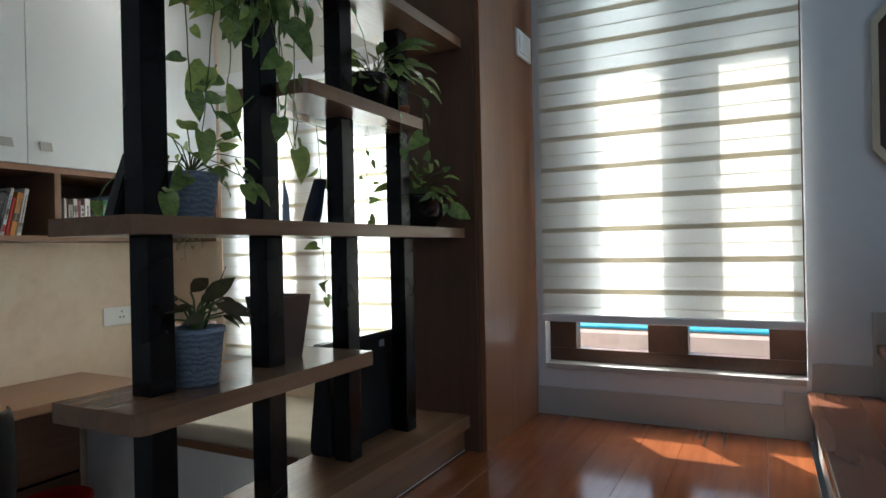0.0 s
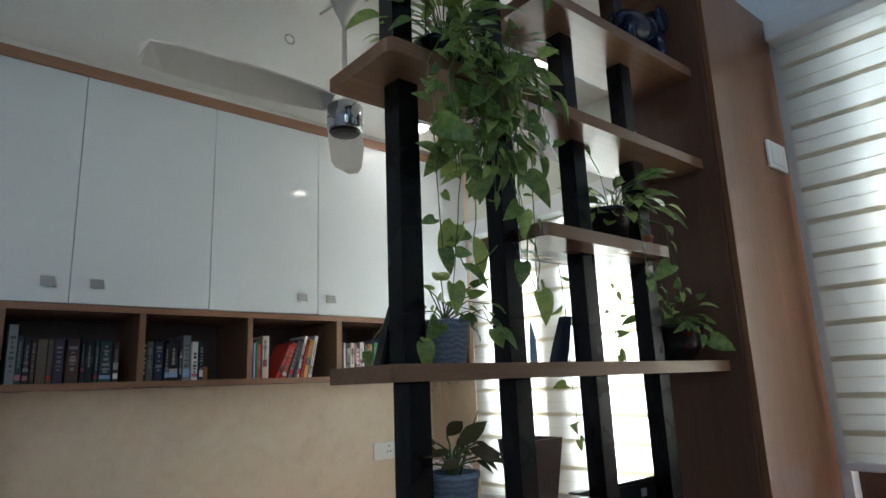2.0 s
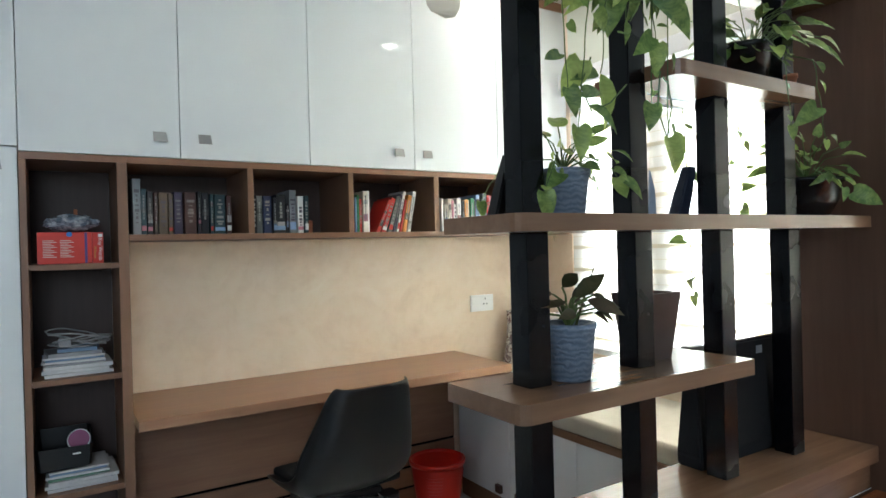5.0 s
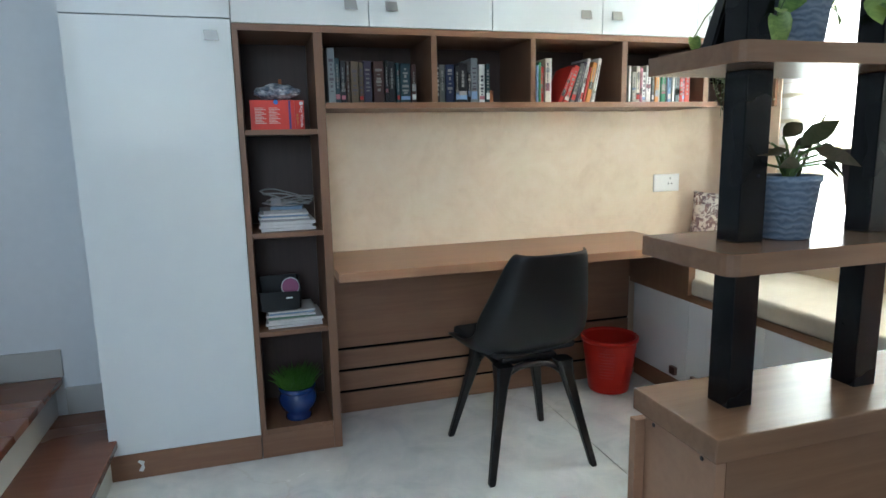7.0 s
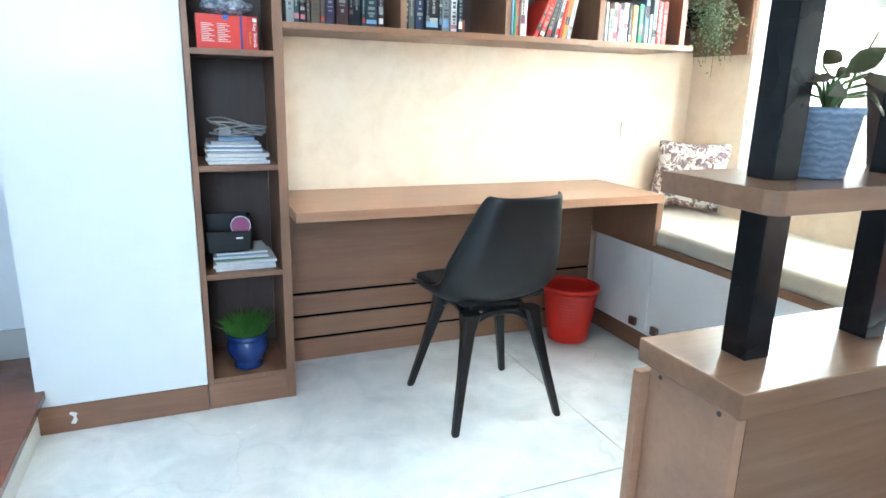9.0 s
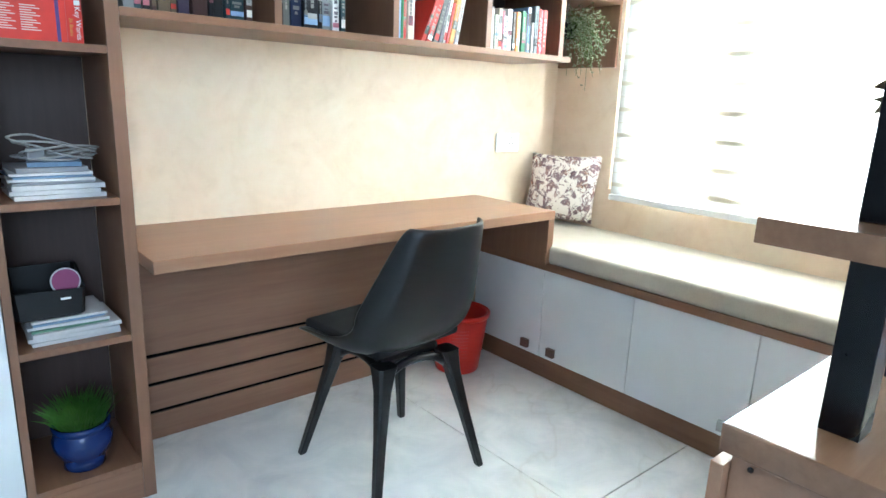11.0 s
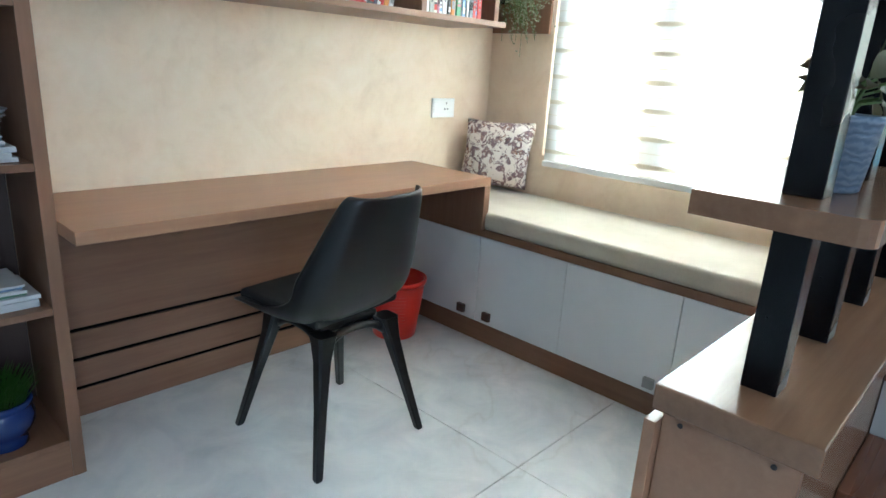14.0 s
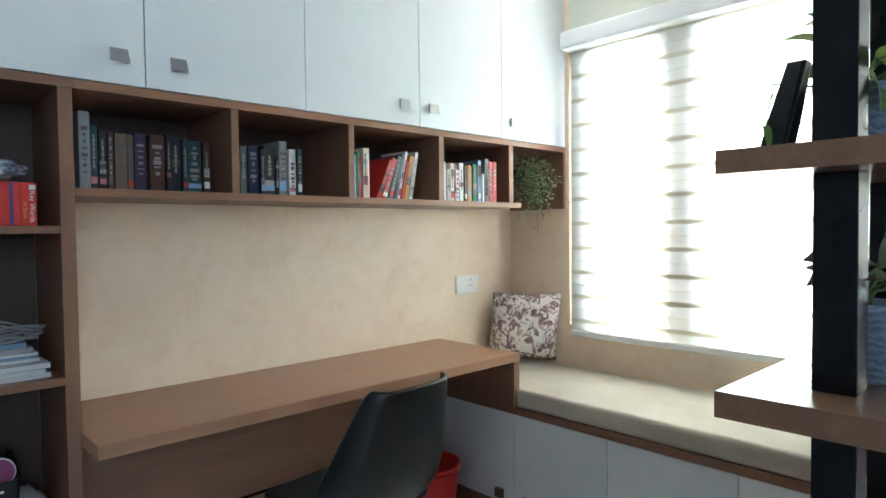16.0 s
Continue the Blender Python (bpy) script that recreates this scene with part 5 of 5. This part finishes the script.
# black bag behind the posts
bg = thing("flat_bag", (-0.87, -1.82, 0.767), "flat black bag with a small tag standing behind the posts", "bag")
b = bmesh.new()
rings = [[b.verts.new(p) for p in ((x0, y0, z), (x1, y0, z), (x1, y1, z), (x0, y1, z))] for x0, x1, y0, y1, z in ((-1.06, -0.66, -1.875, -1.803, 0.7673), (-1.065, -0.655, -1.876, -1.806, 0.80), (-1.045, -0.665, -1.855, -1.815, 1.0), (-1.035, -0.67, -1.845, -1.820, 1.052))]
for r1, r2 in zip(rings, rings[1:]):
    for i in range(4):
        b.faces.new((r1[i], r1[(i + 1) % 4], r2[(i + 1) % 4], r2[i]))
b.faces.new(rings[0][::-1])
b.faces.new(rings[-1])
bmesh.ops.recalc_face_normals(b, faces=b.faces[:])
bmesh.ops.bevel(b, geom=b.edges[:], offset=0.006, segments=2, affect="EDGES")
part("body", b, "black_fabric", bg)
part("grip", box(-1.06, -1.0, -1.85, -1.82, 1.035, 1.058, 0.005), "black_plastic", bg, "black plastic grip")
part("tag", box(-0.80, -0.775, -1.8575, -1.8555, 1.015, 1.035, 0.0005), "pp_grey", bg, "small pale grey tag")

# blue pot with grass
p7 = thing("potted_grass", (-2.262, -0.24, 0.099), "tuft of green grass in a round blue pot", "potted plant")
part("pot", lathe([(0.050, 0), (0.054, 0.003), (0.053, 0.020), (0.051, 0.030), (0.064, 0.042), (0.076, 0.068), (0.078, 0.090), (0.070, 0.112), (0.068, 0.116), (0.075, 0.121), (0.076, 0.137), (0.068, 0.138), (0.064, 0.118), (0.002, 0.116)], (-2.27, -0.262, 0.1195), 36, False), "blue_ceramic", p7, "glossy blue pot", smooth=True)
part("soil", lathe([(0.060, 0.1165), (0.03, 0.121), (0.001, 0.121)], (-2.27, -0.262, 0.1195), 20, False), "soil", p7, "dark soil", smooth=True)
b = bmesh.new()
gr = random.Random(3)
for k in range(420):
    a, r = gr.uniform(0, 6.283), 0.056 * math.sqrt(gr.random())
    x, y = -2.27 + r * math.cos(a), -0.262 + r * math.sin(a)
    d = Vector((math.cos(a) * r * 9 + gr.uniform(-.25, .25), math.sin(a) * r * 9 + gr.uniform(-.25, .25), 1)).normalized()
    h = gr.uniform(0.05, 0.115)
    base_p = Vector((x, y, 0.2395))
    s = d.orthogonal().normalized() * 0.0024
    m_ = base_p + d * h * 0.6
    tip = base_p + d * h + Vector((d.x, d.y, -0.3)) * h * 0.25
    vs = [b.verts.new(q) for q in (base_p - s, base_p + s, m_ + s, m_ - s, tip)]
    b.faces.new(vs[:4])
    b.faces.new((vs[3], vs[2], vs[4]))
part("grass", b, "grass_leaf", p7, "fine green blades", kind="stuff")

# small-leaved plant in the last shelf bay
p8 = thing("hanging_plant", (-0.20, -0.24, 1.634), "small-leaved grey-green plant spilling out of the last bay", "potted plant")
part("pot", lathe([(0.04, -0.155), (0.043, -0.152), (0.055, -0.08), (0.057, -0.078), (0.05, -0.078), (0.002, -0.09)], (-0.20, -0.20, 1.634), 24, False), "dark_pot", p8, "small dark pot", smooth=True)
part("hanger", tube([(-0.20, -0.20, 1.634), (-0.20, -0.20, 1.54)], 0.0015, 5), "cable", p8)
hr = random.Random(8)
b = bmesh.new()
lb = bmesh.new()
for k in range(105):
    a = hr.uniform(0, 6.283)
    top_ = Vector((-0.20 + 0.05 * math.cos(a), -0.20 + 0.05 * math.sin(a), 1.555))
    out = Vector((-0.19 + hr.gauss(0, 0.062), -0.31 + hr.gauss(0, 0.05), 1.525 + hr.gauss(0, 0.05)))
    end = out + Vector((hr.uniform(-.03, .03), hr.uniform(-.05, .0), -hr.uniform(0.02, 0.15) * (1.9 if k % 13 == 0 else 1)))
    out.x, end.x = min(max(out.x, -0.37), -0.04), min(max(end.x, -0.36), -0.03)
    if end.z < 1.33:
        end.x = max(end.x, -0.30)
    join(b, tube([top_, out, end], 0.0009, 4))
    for i in range(11):
        f = hr.uniform(0.1, 1)
        p = (top_.lerp(out, f * 2) if f < 0.5 else out.lerp(end, f * 2 - 1)) + Vector((hr.uniform(-.008, .008), hr.uniform(-.008, .008), hr.uniform(-.008, .008)))
        d = Vector((hr.uniform(-1, 1), hr.uniform(-1, 1), hr.uniform(-1, .5))).normalized()
        s = d.orthogonal().normalized() * 0.0055
        L = hr.uniform(0.011, 0.019)
        vs = [lb.verts.new(q) for q in (p, p + d * L * 0.5 + s, p + d * L, p + d * L * 0.5 - s)]
        lb.faces.new(vs)
part("stalk_tangle", b, "stem", p8, "thin stems", kind="stuff")
part("foliage", lb, "small_leaf", p8, "tiny grey-green leaves", kind="stuff")

# ---- floor tiles and parquet ----
floor = bpy.data.objects["floor"]
tx = [-5.2, -3.53, -1.13, 0.0]
ty = sorted(set([-6.4] + [round(-1.183 - 1.2 * k, 3) for k in range(5)] + [0.0]))
for x0, x1 in zip(tx, tx[1:]):
    for y0, y1 in zip(ty, ty[1:]):
        part("tile", box(x0 + 0.002, x1 - 0.002, y0 + 0.002, y1 - 0.002, -0.006, 0.0, 0.0006, 1), "marble_tile", floor)
land = bpy.data.objects["landing_base"]
pr = random.Random(2)
y = -2.99
while y < -2.02:
    y1 = min(y + 0.122, -2.006)
    x = -1.0
    first = pr.uniform(0.25, 0.8)
    while x < -0.02:
        x1 = min(x + first, -0.003)
        if x1 > -0.06:
            x1 = -0.003
        if not (y1 > -2.07 and x1 > -0.53) or y1 <= -2.07:
            part("plank", box(x + 0.0002, x1 - 0.0002, y + 0.0002, y1 - 0.0002, LAND - 0.022, LAND, 0.0004, 1), "parquet", land)
        else:
            part("plank", box(x + 0.0004, x1 - 0.0004, y + 0.0004, y1 - 0.0004, LAND - 0.022, LAND, 0.0), "parquet", land)
        x, first = x1, 0.9
    y = y1 + 0.0001
part("edge_seal", box(-0.999, -0.536, -2.0035, -2.0026, LAND, LAND + 0.002), "switch_white", land, "thin white sealant line")
